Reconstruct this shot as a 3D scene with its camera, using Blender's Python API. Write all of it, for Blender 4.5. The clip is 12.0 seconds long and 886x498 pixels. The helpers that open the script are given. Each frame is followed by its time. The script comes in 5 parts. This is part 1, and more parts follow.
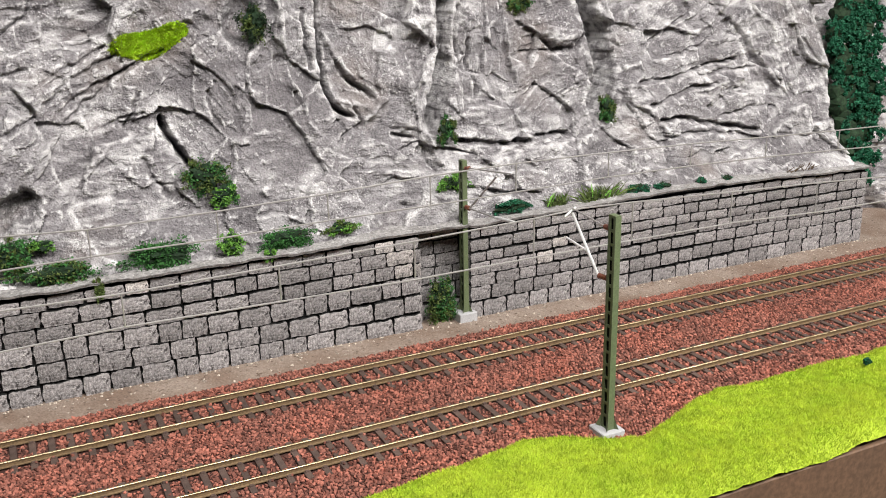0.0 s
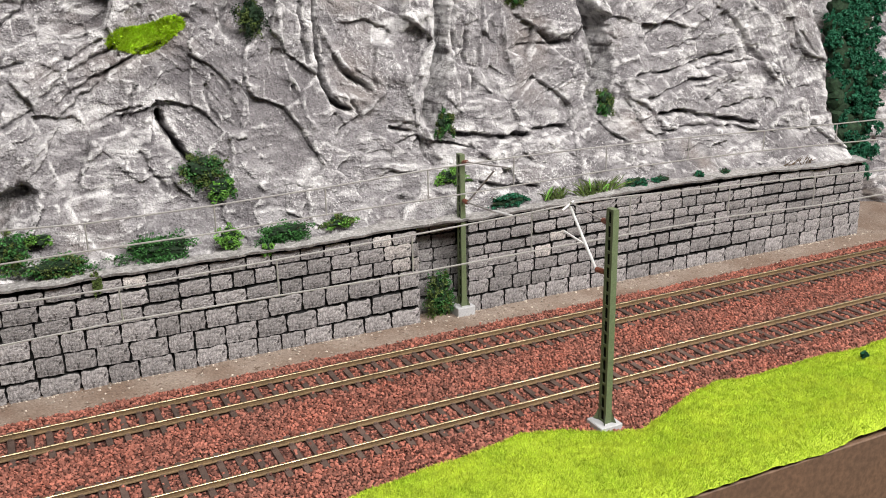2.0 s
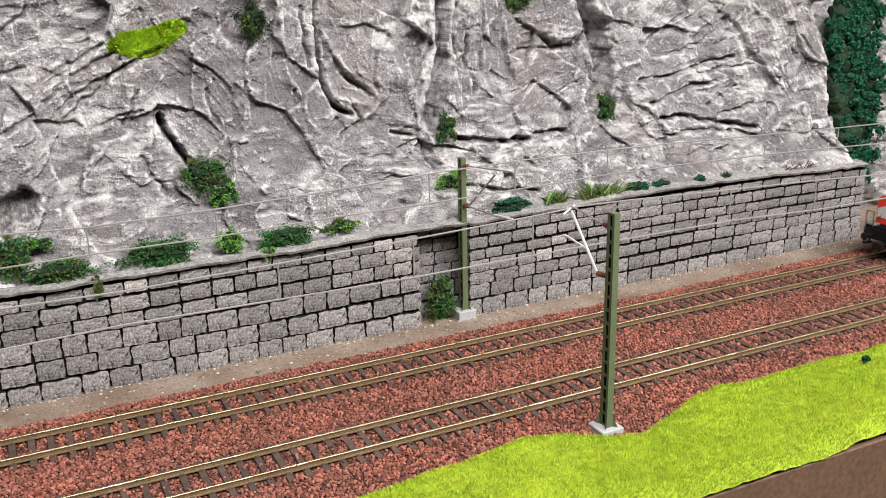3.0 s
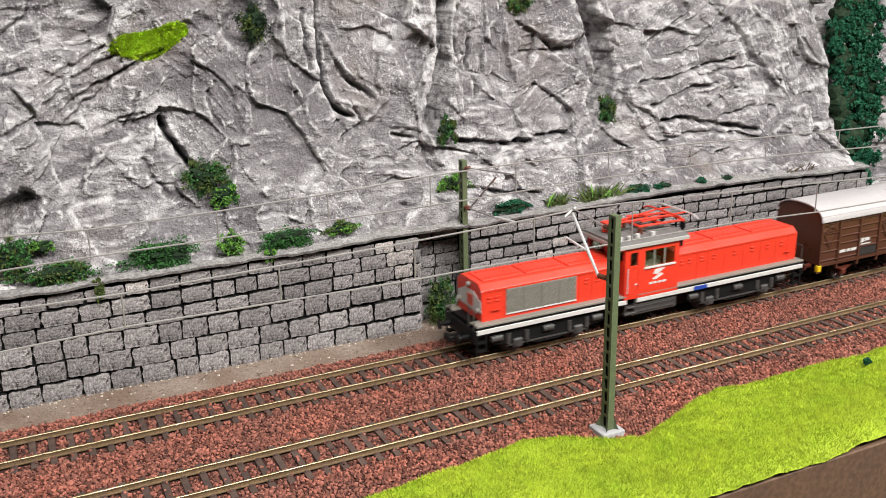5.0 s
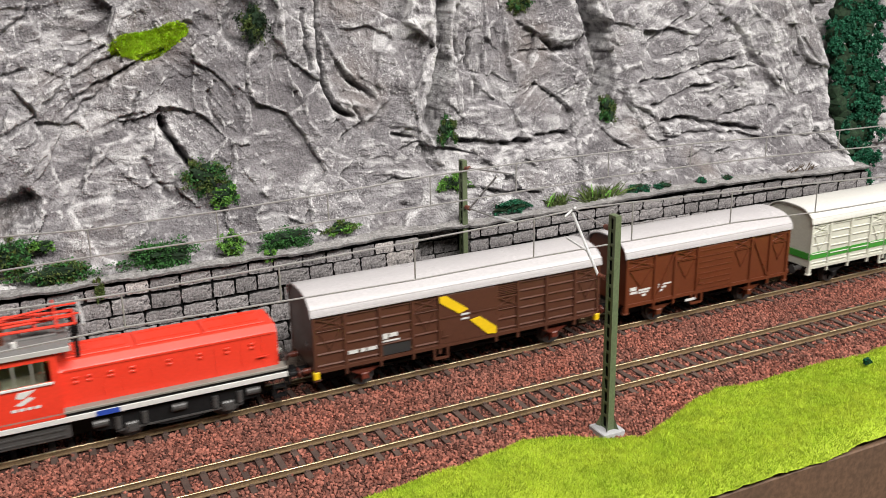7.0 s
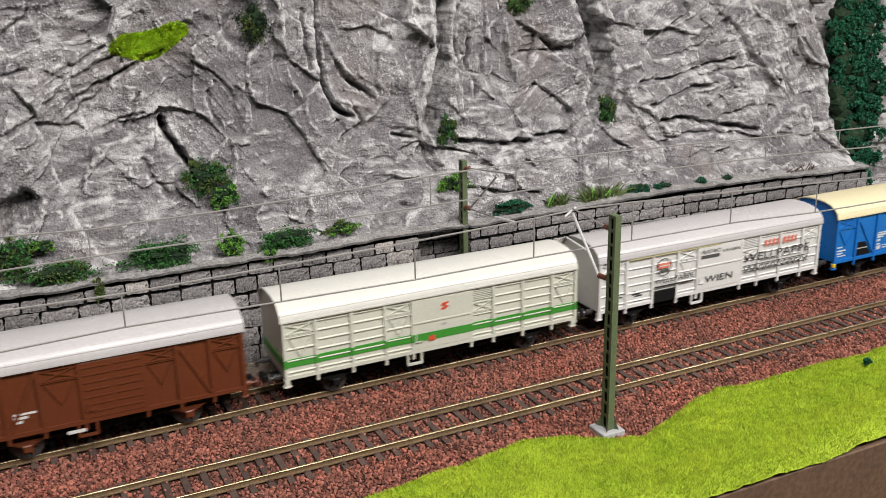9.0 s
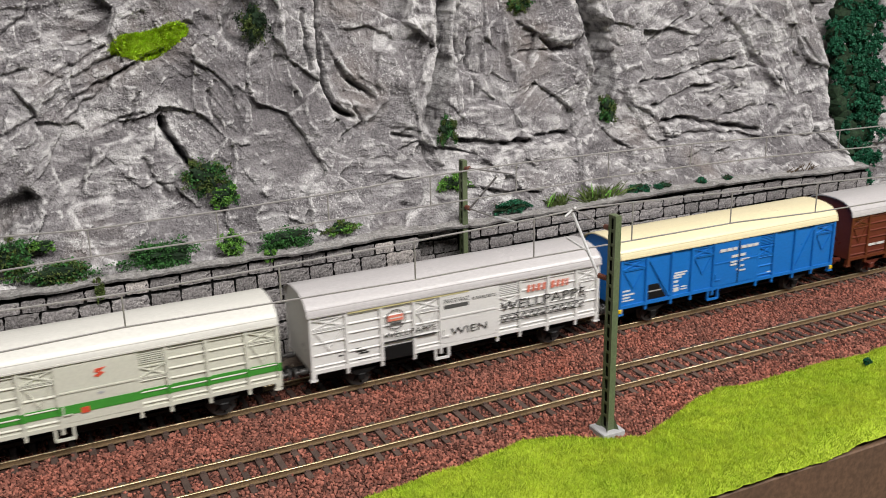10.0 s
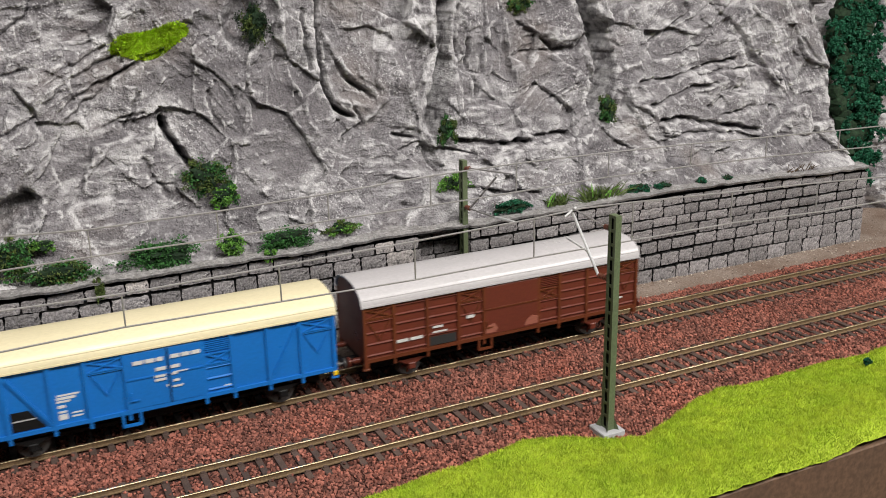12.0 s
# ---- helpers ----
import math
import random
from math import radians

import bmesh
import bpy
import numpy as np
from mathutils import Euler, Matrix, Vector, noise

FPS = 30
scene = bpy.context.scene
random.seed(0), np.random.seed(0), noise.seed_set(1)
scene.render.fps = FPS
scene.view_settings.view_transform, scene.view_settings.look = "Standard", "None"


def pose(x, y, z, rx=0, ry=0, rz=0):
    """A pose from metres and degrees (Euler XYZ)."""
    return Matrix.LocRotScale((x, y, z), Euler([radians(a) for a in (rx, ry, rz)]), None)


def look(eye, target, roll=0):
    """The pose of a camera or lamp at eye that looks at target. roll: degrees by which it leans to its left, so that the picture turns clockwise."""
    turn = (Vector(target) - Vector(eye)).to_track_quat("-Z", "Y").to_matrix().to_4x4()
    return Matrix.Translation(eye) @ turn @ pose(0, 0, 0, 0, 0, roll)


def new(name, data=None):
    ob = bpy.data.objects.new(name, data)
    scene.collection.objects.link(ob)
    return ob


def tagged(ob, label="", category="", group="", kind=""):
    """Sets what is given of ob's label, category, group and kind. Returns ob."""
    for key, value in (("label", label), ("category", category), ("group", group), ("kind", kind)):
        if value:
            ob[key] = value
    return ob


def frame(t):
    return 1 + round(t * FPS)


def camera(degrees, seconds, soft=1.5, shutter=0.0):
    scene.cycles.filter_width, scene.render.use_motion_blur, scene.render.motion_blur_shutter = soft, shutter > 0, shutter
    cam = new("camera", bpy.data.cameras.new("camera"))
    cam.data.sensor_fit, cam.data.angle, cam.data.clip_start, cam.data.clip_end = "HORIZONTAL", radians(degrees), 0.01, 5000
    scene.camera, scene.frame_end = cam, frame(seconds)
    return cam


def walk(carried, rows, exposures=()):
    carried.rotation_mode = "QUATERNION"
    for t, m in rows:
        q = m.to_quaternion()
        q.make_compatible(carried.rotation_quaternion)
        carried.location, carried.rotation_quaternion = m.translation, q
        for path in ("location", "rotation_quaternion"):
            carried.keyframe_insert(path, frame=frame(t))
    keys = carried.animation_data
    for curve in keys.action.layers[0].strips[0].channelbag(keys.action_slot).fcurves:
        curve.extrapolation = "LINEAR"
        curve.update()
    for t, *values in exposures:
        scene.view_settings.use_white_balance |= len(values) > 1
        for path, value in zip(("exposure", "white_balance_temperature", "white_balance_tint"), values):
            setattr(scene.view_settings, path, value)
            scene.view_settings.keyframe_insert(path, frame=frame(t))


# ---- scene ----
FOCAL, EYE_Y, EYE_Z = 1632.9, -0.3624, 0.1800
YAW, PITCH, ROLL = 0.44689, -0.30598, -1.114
cam = camera(51.29, 12.0, soft=1.0, shutter=0.3)


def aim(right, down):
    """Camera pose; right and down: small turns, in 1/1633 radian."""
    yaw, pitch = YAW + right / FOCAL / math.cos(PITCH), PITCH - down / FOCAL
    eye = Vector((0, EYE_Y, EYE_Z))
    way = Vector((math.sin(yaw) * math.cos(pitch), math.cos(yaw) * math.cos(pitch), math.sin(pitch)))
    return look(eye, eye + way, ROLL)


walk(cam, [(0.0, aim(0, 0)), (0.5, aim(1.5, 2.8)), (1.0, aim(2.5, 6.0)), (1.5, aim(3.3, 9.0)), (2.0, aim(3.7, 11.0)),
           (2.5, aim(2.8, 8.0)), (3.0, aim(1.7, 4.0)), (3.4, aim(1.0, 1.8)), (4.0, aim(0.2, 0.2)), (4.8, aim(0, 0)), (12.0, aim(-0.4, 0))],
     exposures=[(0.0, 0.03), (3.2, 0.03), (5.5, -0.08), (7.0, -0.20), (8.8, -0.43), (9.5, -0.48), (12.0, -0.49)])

# ---- light: a room with two unseen lamps added above and behind the camera ----
world = bpy.data.worlds.new("room_air")
scene.world = world
world.use_nodes = True
world.node_tree.nodes["Background"].inputs[0].default_value = (1.0, 0.97, 0.94, 1)
world.node_tree.nodes["Background"].inputs[1].default_value = 0.015


def area_lamp(name, eye, target, sx, sy, power, color=(1, 0.965, 0.925)):
    lamp = bpy.data.lights.new(name, "AREA")
    lamp.shape, lamp.size, lamp.size_y, lamp.energy, lamp.color = "RECTANGLE", sx, sy, power, color
    ob = new(name, lamp)
    ob.matrix_world = look(eye, target)
    return ob


area_lamp("unseen_lamp", (0.98, -0.90, 1.02), (0.24, 0.0, 0.0), 0.40, 0.30, 26)
# fill lamp without a known source, added to brighten the left side
area_lamp("unseen_lamp", (0.10, -0.66, 0.95), (0.1, 0.0, 0.0), 0.5, 0.35, 19)


# ---- materials ----
def material(name, color, rough=0.6, metal=0.0, vary=0.12, grain=900.0, blotch=60.0, bump=0.15, depth=0.0004, second=None, spec=0.4, speck=None, pits=None, by_object=0.0, by_island=0.0, coat=0.0):
    """Principled material with fine grain and broad blotches in object space; second: colour of the blotches; speck: colour of sparse dots."""
    m = bpy.data.materials.new(name)
    m.use_nodes = True
    nt = m.node_tree
    n, link = nt.nodes, nt.links.new
    b = n["Principled BSDF"]
    b.inputs["Roughness"].default_value, b.inputs["Metallic"].default_value = rough, metal
    b.inputs["Specular IOR Level"].default_value = spec
    b.inputs["Coat Weight"].default_value = coat
    co = n.new("ShaderNodeTexCoord").outputs["Object"]

    def noise_tex(scale, detail=4.0, roughness=0.6):
        t = n.new("ShaderNodeTexNoise")
        t.inputs["Scale"].default_value, t.inputs["Detail"].default_value, t.inputs["Roughness"].default_value = scale, detail, roughness
        link(co, t.inputs["Vector"])
        return t.outputs["Fac"]

    def ramp(fac, lo, hi, a, c):
        r = n.new("ShaderNodeMapRange")
        r.inputs["From Min"].default_value, r.inputs["From Max"].default_value = lo, hi
        r.inputs["To Min"].default_value, r.inputs["To Max"].default_value = a, c
        link(fac, r.inputs["Value"])
        return r.outputs["Result"]

    def mix(fac, a, c, mode="MIX"):
        x = n.new("ShaderNodeMix")
        x.data_type, x.blend_type = "RGBA", mode
        for sock, v in ((x.inputs[0], fac), (x.inputs[6], a), (x.inputs[7], c)):
            if isinstance(v, (tuple, float, int)):
                sock.default_value = (*v, 1) if isinstance(v, tuple) else v
            else:
                link(v, sock)
        return x.outputs[2]

    fine, broad = noise_tex(grain), noise_tex(blotch, 5.0)
    col = mix(ramp(broad, 0.35, 0.65, 0, 1), color, second or tuple(c * (1 - vary) for c in color))
    col = mix(1.0, col, mix(ramp(fine, 0.38, 0.62, 0, 1), (1 - vary,) * 3, (1 + vary,) * 3), "MULTIPLY")
    if speck:
        col = mix(ramp(noise_tex(grain * 0.6, 2.0), 0.66, 0.72, 0, 1), col, speck)
    if pits:
        col = mix(ramp(noise_tex(grain * 0.43, 5.0), 0.58, 0.66, 0, 1), col, pits)
    for node, out, amount in (("ShaderNodeObjectInfo", "Random", by_object), ("ShaderNodeNewGeometry", "Random Per Island", by_island)):
        if amount:
            r = ramp(n.new(node).outputs[out], 0, 1, 1 - amount, 1 + amount)
            comb = n.new("ShaderNodeCombineColor")
            for i in range(3):
                link(r, comb.inputs[i])
            col = mix(1.0, col, comb.outputs[0], "MULTIPLY")
    link(col, b.inputs["Base Color"])
    link(ramp(broad, 0.3, 0.7, max(rough - 0.1, 0.03), min(rough + 0.1, 1)), b.inputs["Roughness"])
    if bump:
        bp = n.new("ShaderNodeBump")
        bp.inputs["Strength"].default_value, bp.inputs["Distance"].default_value = bump, depth
        link(fine, bp.inputs["Height"])
        link(bp.outputs[0], b.inputs["Normal"])
    return m


def rock_material():
    """Grey plaster rock: mauve and ochre stains, white paint dry-brushed over what stands proud, fine grit."""
    m = material("rock_plaster", (0.205, 0.193, 0.203), 0.88, vary=0.24, grain=1000, blotch=26, bump=0, second=(0.165, 0.153, 0.161), pits=(0.10, 0.092, 0.097))
    nt = m.node_tree
    n, link = nt.nodes, nt.links.new
    b = n["Principled BSDF"]
    old = b.inputs["Base Color"].links[0].from_socket
    co = n.new("ShaderNodeTexCoord").outputs["Object"]
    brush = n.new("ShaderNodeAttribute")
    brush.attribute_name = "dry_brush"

    def tex(scale, detail, rot=0.0, sx=1.0, dist=0.0):
        mp = n.new("ShaderNodeMapping")
        mp.inputs["Rotation"].default_value, mp.inputs["Scale"].default_value = (0, rot, 0), (1, 1, sx)
        t = n.new("ShaderNodeTexNoise")
        t.inputs["Scale"].default_value, t.inputs["Detail"].default_value, t.inputs["Distortion"].default_value = scale, detail, dist
        link(co, mp.inputs[0]), link(mp.outputs[0], t.inputs["Vector"])
        return t.outputs["Fac"]

    def rng(v, a, c, lo=0.0, hi=1.0):
        r = n.new("ShaderNodeMapRange")
        for k, x in zip(("From Min", "From Max", "To Min", "To Max"), (a, c, lo, hi)):
            r.inputs[k].default_value = x
        link(v, r.inputs["Value"])
        return r.outputs["Result"]

    def math_node(op, a, c):
        x = n.new("ShaderNodeMath")
        x.operation = op
        for s, v in zip(x.inputs, (a, c)):
            if isinstance(v, float):
                s.default_value = v
            else:
                link(v, s)
        return x.outputs[0]

    def mixc(f, a, c):
        x = n.new("ShaderNodeMix")
        x.data_type = "RGBA"
        link(f, x.inputs[0]), link(a, x.inputs[6])
        x.inputs[7].default_value = (*c, 1)
        return x.outputs[2]

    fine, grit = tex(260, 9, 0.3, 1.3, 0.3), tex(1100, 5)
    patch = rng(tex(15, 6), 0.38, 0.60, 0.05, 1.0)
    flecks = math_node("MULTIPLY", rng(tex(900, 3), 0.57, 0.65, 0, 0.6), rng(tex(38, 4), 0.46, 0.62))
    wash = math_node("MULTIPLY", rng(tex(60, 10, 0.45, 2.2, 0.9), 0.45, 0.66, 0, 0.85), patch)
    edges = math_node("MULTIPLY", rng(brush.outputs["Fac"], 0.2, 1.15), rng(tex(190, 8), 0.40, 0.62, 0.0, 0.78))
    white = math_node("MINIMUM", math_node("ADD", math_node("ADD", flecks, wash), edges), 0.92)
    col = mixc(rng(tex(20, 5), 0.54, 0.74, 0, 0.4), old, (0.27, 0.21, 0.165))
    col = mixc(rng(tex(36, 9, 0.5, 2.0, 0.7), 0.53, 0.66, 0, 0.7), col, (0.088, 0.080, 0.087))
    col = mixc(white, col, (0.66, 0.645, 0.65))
    bp = n.new("ShaderNodeBump")
    bp.inputs["Strength"].default_value, bp.inputs["Distance"].default_value = 1.0, 0.0021
    link(math_node("ADD", fine, math_node("MULTIPLY", grit, 0.85)), bp.inputs["Height"]), link(bp.outputs[0], b.inputs["Normal"])
    link(col, b.inputs["Base Color"])
    return m


M = {
    "rock": rock_material(),
    "wall": material("wall_plaster_grey", (0.275, 0.258, 0.257), 0.9, vary=0.42, grain=800, blotch=130, bump=1.0, depth=0.0012, second=(0.205, 0.192, 0.193), speck=(0.50, 0.48, 0.46), pits=(0.055, 0.05, 0.05), by_object=0.24),
    "wall_pale": material("wall_plaster_worn", (0.50, 0.46, 0.44), 0.9, vary=0.4, grain=800, blotch=130, bump=1.0, depth=0.0012, second=(0.30, 0.28, 0.27), speck=(0.56, 0.54, 0.52), pits=(0.07, 0.065, 0.065), by_object=0.2),
    "joint": material("wall_joint_black", (0.007, 0.007, 0.007), 0.95, bump=0.5),
    "cap": material("coping_grey", (0.30, 0.29, 0.285), 0.9, vary=0.3, grain=700, blotch=110, bump=0.9, depth=0.001, second=(0.20, 0.19, 0.185), speck=(0.5, 0.49, 0.48)),
    "dirt": material("earth_path", (0.165, 0.114, 0.085), 0.9, vary=0.22, grain=1100, blotch=38, bump=0.6, depth=0.0006, second=(0.245, 0.195, 0.16), speck=(0.40, 0.35, 0.30), pits=(0.10, 0.066, 0.048)),
    "ballast": material("ballast_red", (0.262, 0.088, 0.060), 0.85, vary=0.2, grain=2500, blotch=35, bump=0.3, depth=0.0003, second=(0.19, 0.075, 0.055), by_island=0.68),
    # bed much darker than the stones, for the shade in their gaps
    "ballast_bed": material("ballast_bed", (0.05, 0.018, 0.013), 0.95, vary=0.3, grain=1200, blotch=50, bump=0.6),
    "rail": material("rail_nickel", (0.50, 0.41, 0.26), 0.43, metal=1.0, vary=0.14, grain=1500, blotch=80, bump=0.08, second=(0.40, 0.32, 0.19)),
    "rail_side": material("rail_rust", (0.20, 0.135, 0.075), 0.6, metal=0.3, vary=0.25, grain=1500, blotch=90, bump=0.2),
    "sleeper": material("sleeper_brown", (0.085, 0.055, 0.045), 0.75, vary=0.25, grain=2200, blotch=150, bump=0.35, depth=0.0003, by_object=0.2),
    "grass": material("grass_fibre", (0.40, 0.49, 0.035), 0.8, vary=0.2, grain=260, blotch=50, bump=0, second=(0.29, 0.42, 0.024), by_island=0.22, spec=0.2),
    # patch greens raised above the bank's to make up for weak light
    "patch_grass": material("grass_fibre_brightened", (0.52, 0.72, 0.05), 0.8, vary=0.2, grain=260, blotch=60, bump=0, by_island=0.25, spec=0.2),
    "patch_turf": material("turf_brightened", (0.44, 0.60, 0.04), 0.95, vary=0.3, grain=1500, blotch=60, bump=0.6),
    "turf": material("turf_bed", (0.36, 0.47, 0.03), 0.95, vary=0.25, grain=1500, blotch=60, bump=0.6),
    "board": material("fascia_brown", (0.13, 0.075, 0.045), 0.7, vary=0.2, grain=400, blotch=30, bump=0.2),
    "mast": material("mast_green", (0.115, 0.145, 0.075), 0.5, vary=0.15, grain=1500, blotch=90, bump=0.1),
    "concrete": material("concrete_pale", (0.40, 0.40, 0.41), 0.85, vary=0.12, grain=1600, blotch=120, bump=0.3),
    "wire": material("wire_grey", (0.45, 0.43, 0.42), 0.45, metal=0.6, vary=0.1, bump=0),
    "arm": material("arm_silver", (0.72, 0.72, 0.72), 0.4, metal=0.3, vary=0.08, bump=0),
    "insulator": material("insulator_brown", (0.16, 0.055, 0.035), 0.35, vary=0.15, bump=0),
    "crumb": material("crumb_pale", (0.42, 0.36, 0.30), 0.9, vary=0.2, by_island=0.5, bump=0),
    # near-black green that stands for the shade deep inside foliage
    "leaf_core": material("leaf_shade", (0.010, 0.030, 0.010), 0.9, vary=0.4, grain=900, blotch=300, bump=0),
    "leaf_dark": material("leaf_blue_green", (0.012, 0.115, 0.055), 0.8, vary=0.3, grain=900, blotch=150, bump=0, by_island=0.32),
    "leaf_mid": material("leaf_green", (0.035, 0.135, 0.028), 0.8, vary=0.3, grain=900, blotch=150, bump=0, by_island=0.32),
    "leaf_light": material("leaf_light_green", (0.13, 0.31, 0.045), 0.8, vary=0.3, grain=900, blotch=150, bump=0, by_island=0.4),
    "leaf_olive": material("leaf_olive", (0.085, 0.125, 0.028), 0.85, vary=0.3, grain=900, blotch=150, bump=0, by_island=0.4),
    "twig": material("twig_brown", (0.09, 0.06, 0.035), 0.9, bump=0.2),
    "room": material("room_paint", (0.24, 0.235, 0.23), 0.9, vary=0.04, grain=60, blotch=3, bump=0.05),
    "room_floor": material("room_floor_grey", (0.25, 0.24, 0.23), 0.6, vary=0.1, grain=40, blotch=3, bump=0.05),
    "loco_red": material("loco_red", (0.72, 0.045, 0.022), 0.38, vary=0.05, grain=900, blotch=40, bump=0.03),
    "loco_grey": material("loco_roof_grey", (0.16, 0.155, 0.15), 0.55, vary=0.08, grain=900, blotch=40, bump=0.05),
    "loco_pale": material("loco_frame_pale", (0.60, 0.59, 0.57), 0.5, vary=0.06, bump=0.03),
    "louvre": material("louvre_grey", (0.23, 0.22, 0.19), 0.5, vary=0.08, bump=0.05),
    "black": material("frame_black", (0.009, 0.009, 0.0095), 0.55, vary=0.2, bump=0.05, spec=0.2),
    "white_paint": material("lettering_white", (0.62, 0.62, 0.60), 0.5, vary=0.03, bump=0),
    "black_paint": material("lettering_black", (0.03, 0.03, 0.03), 0.5, vary=0.03, bump=0),
    "red_pale": material("lettering_faded_red", (0.66, 0.20, 0.14), 0.5, vary=0.1, bump=0),
    "red_paint": material("lettering_red", (0.62, 0.08, 0.04), 0.5, vary=0.05, bump=0),
    "yellow_paint": material("stripe_yellow", (0.78, 0.52, 0.01), 0.5, vary=0.05, bump=0),
    "blue_paint": material("plate_blue", (0.02, 0.06, 0.35), 0.5, vary=0.05, bump=0),
    "green_paint": material("band_green", (0.05, 0.27, 0.035), 0.5, vary=0.05, bump=0),
    "brown_a": material("wagon_brown", (0.085, 0.033, 0.02), 0.36, vary=0.08, bump=0.04),
    "brown_b": material("wagon_red_brown", (0.125, 0.033, 0.0135), 0.36, vary=0.08, bump=0.04),
    "brown_c": material("wagon_oxide_brown", (0.13, 0.03, 0.018), 0.36, vary=0.08, bump=0.04),
    "cream": material("wagon_cream", (0.58, 0.58, 0.50), 0.36, vary=0.05, bump=0.04),
    "white": material("wagon_white", (0.66, 0.65, 0.64), 0.36, vary=0.04, bump=0.04),
    "blue": material("wagon_blue", (0.010, 0.15, 0.50), 0.36, vary=0.06, bump=0.04),
    "roof_grey": material("wagon_roof_grey", (0.47, 0.45, 0.455), 0.33, vary=0.06, blotch=25, bump=0.04),
    "roof_white": material("wagon_roof_white", (0.62, 0.61, 0.57), 0.36, vary=0.05, blotch=25, bump=0.04),
    "roof_cream": material("wagon_roof_cream", (0.72, 0.64, 0.42), 0.36, vary=0.05, blotch=25, bump=0.04),
}
M["bogie"] = material("bogie_dark_grey", (0.065, 0.062, 0.06), 0.36, vary=0.2, bump=0.05, spec=0.35)
M["edge_grey"] = material("roof_edge_grey", (0.40, 0.39, 0.37), 0.5, vary=0.06, bump=0.03)
M["rail_cream"] = material("rail_pale_yellow", (0.62, 0.56, 0.30), 0.4, vary=0.05, bump=0.02)
M["grey_paint"] = material("lettering_grey", (0.085, 0.085, 0.082), 0.5, vary=0.1, bump=0)
M["red_oxide"] = material("faded_oxide", (0.30, 0.10, 0.065), 0.6, vary=0.1, bump=0.04)
glass = bpy.data.materials.new("cab_glass")
glass.use_nodes = True
g = glass.node_tree.nodes["Principled BSDF"]
g.inputs["Transmission Weight"].default_value, g.inputs["Roughness"].default_value = 1.0, 0.05
g.inputs["Base Color"].default_value, g.inputs["IOR"].default_value = (0.75, 0.82, 0.70, 1), 1.3
M["glass"] = glass


# ---- mesh helpers; bmeshes and the lists below are in millimetres ----
MM = 0.001


def part(name, bm, mat, parent=None, label="", smooth=False):
    """Links a bmesh (millimetres) as one mesh object under a thing or a part."""
    me = bpy.data.meshes.new(name)
    bmesh.ops.scale(bm, vec=(MM, MM, MM), verts=bm.verts)
    bmesh.ops.recalc_face_normals(bm, faces=bm.faces)
    bm.to_mesh(me)
    bm.free()
    me.materials.append(M[mat])
    if smooth:
        me.shade_smooth()
    ob = new(name, me)
    ob.parent = parent
    if label:
        ob["label"] = label
    return ob


def arrays(name, verts, faces, mat, parent=None, smooth=False):
    """One mesh from numpy arrays: verts (n, 3) in millimetres, faces (m, 3 or 4)."""
    me = bpy.data.meshes.new(name)
    verts, faces = np.asarray(verts, np.float32) * MM, np.asarray(faces, np.int32)
    k = faces.shape[1]
    me.vertices.add(len(verts)), me.loops.add(faces.size), me.polygons.add(len(faces))
    me.vertices.foreach_set("co", verts.ravel())
    me.loops.foreach_set("vertex_index", faces.ravel())
    me.polygons.foreach_set("loop_start", np.arange(0, faces.size, k, dtype=np.int32))
    me.polygons.foreach_set("use_smooth", np.full(len(faces), smooth))
    me.update(calc_edges=True)
    me.materials.append(M[mat])
    ob = new(name, me)
    ob.parent = parent
    return ob


def thing(name, label, category, group="", x=0.0, y=0.0, z=0.0, kind=""):
    ob = new(name)
    ob.empty_display_size = 0.01
    ob.location = (x * MM, y * MM, z * MM)
    return tagged(ob, label, category, group, kind)


def box(bm, x0, x1, y0, y1, z0, z1, bevel=0.0):
    made = bmesh.ops.create_cube(bm, size=1.0, matrix=Matrix.LocRotScale(((x0 + x1) / 2, (y0 + y1) / 2, (z0 + z1) / 2), None, (abs(x1 - x0), abs(y1 - y0), abs(z1 - z0))))
    if bevel:
        edges = {e for v in made["verts"] for e in v.link_edges}
        bmesh.ops.bevel(bm, geom=list(edges), offset=bevel, segments=1, affect="EDGES")
    return bm


def rod(bm, a, b, r, n=8, r2=None):
    a, b = Vector(a), Vector(b)
    d = b - a
    m = Matrix.Translation((a + b) / 2) @ d.to_track_quat("Z", "Y").to_matrix().to_4x4()
    bmesh.ops.create_cone(bm, cap_ends=True, segments=n, radius1=r, radius2=r if r2 is None else r2, depth=d.length, matrix=m)
    return bm


def prism(bm, profile, x0, x1):
    """Extrudes a closed (y, z) outline along x."""
    ends = [[bm.verts.new((x, y, z)) for y, z in profile] for x in (x0, x1)]
    k = len(profile)
    bm.faces.new(ends[0]), bm.faces.new(ends[1][::-1])
    for i in range(k):
        bm.faces.new((ends[0][i], ends[1][i], ends[1][(i + 1) % k], ends[0][(i + 1) % k]))
    return bm


def slab(bm, outline, y, t):
    """A plate of thickness t, outline in (x, z), whose front lies at y and whose back at y + t."""
    a = [bm.verts.new((x, y, z)) for x, z in outline]
    b = [bm.verts.new((x, y + t, z)) for x, z in outline]
    bm.faces.new(a), bm.faces.new(b[::-1])
    for i in range(len(a)):
        j = (i + 1) % len(a)
        bm.faces.new((a[i], b[i], b[j], a[j]))
    return bm


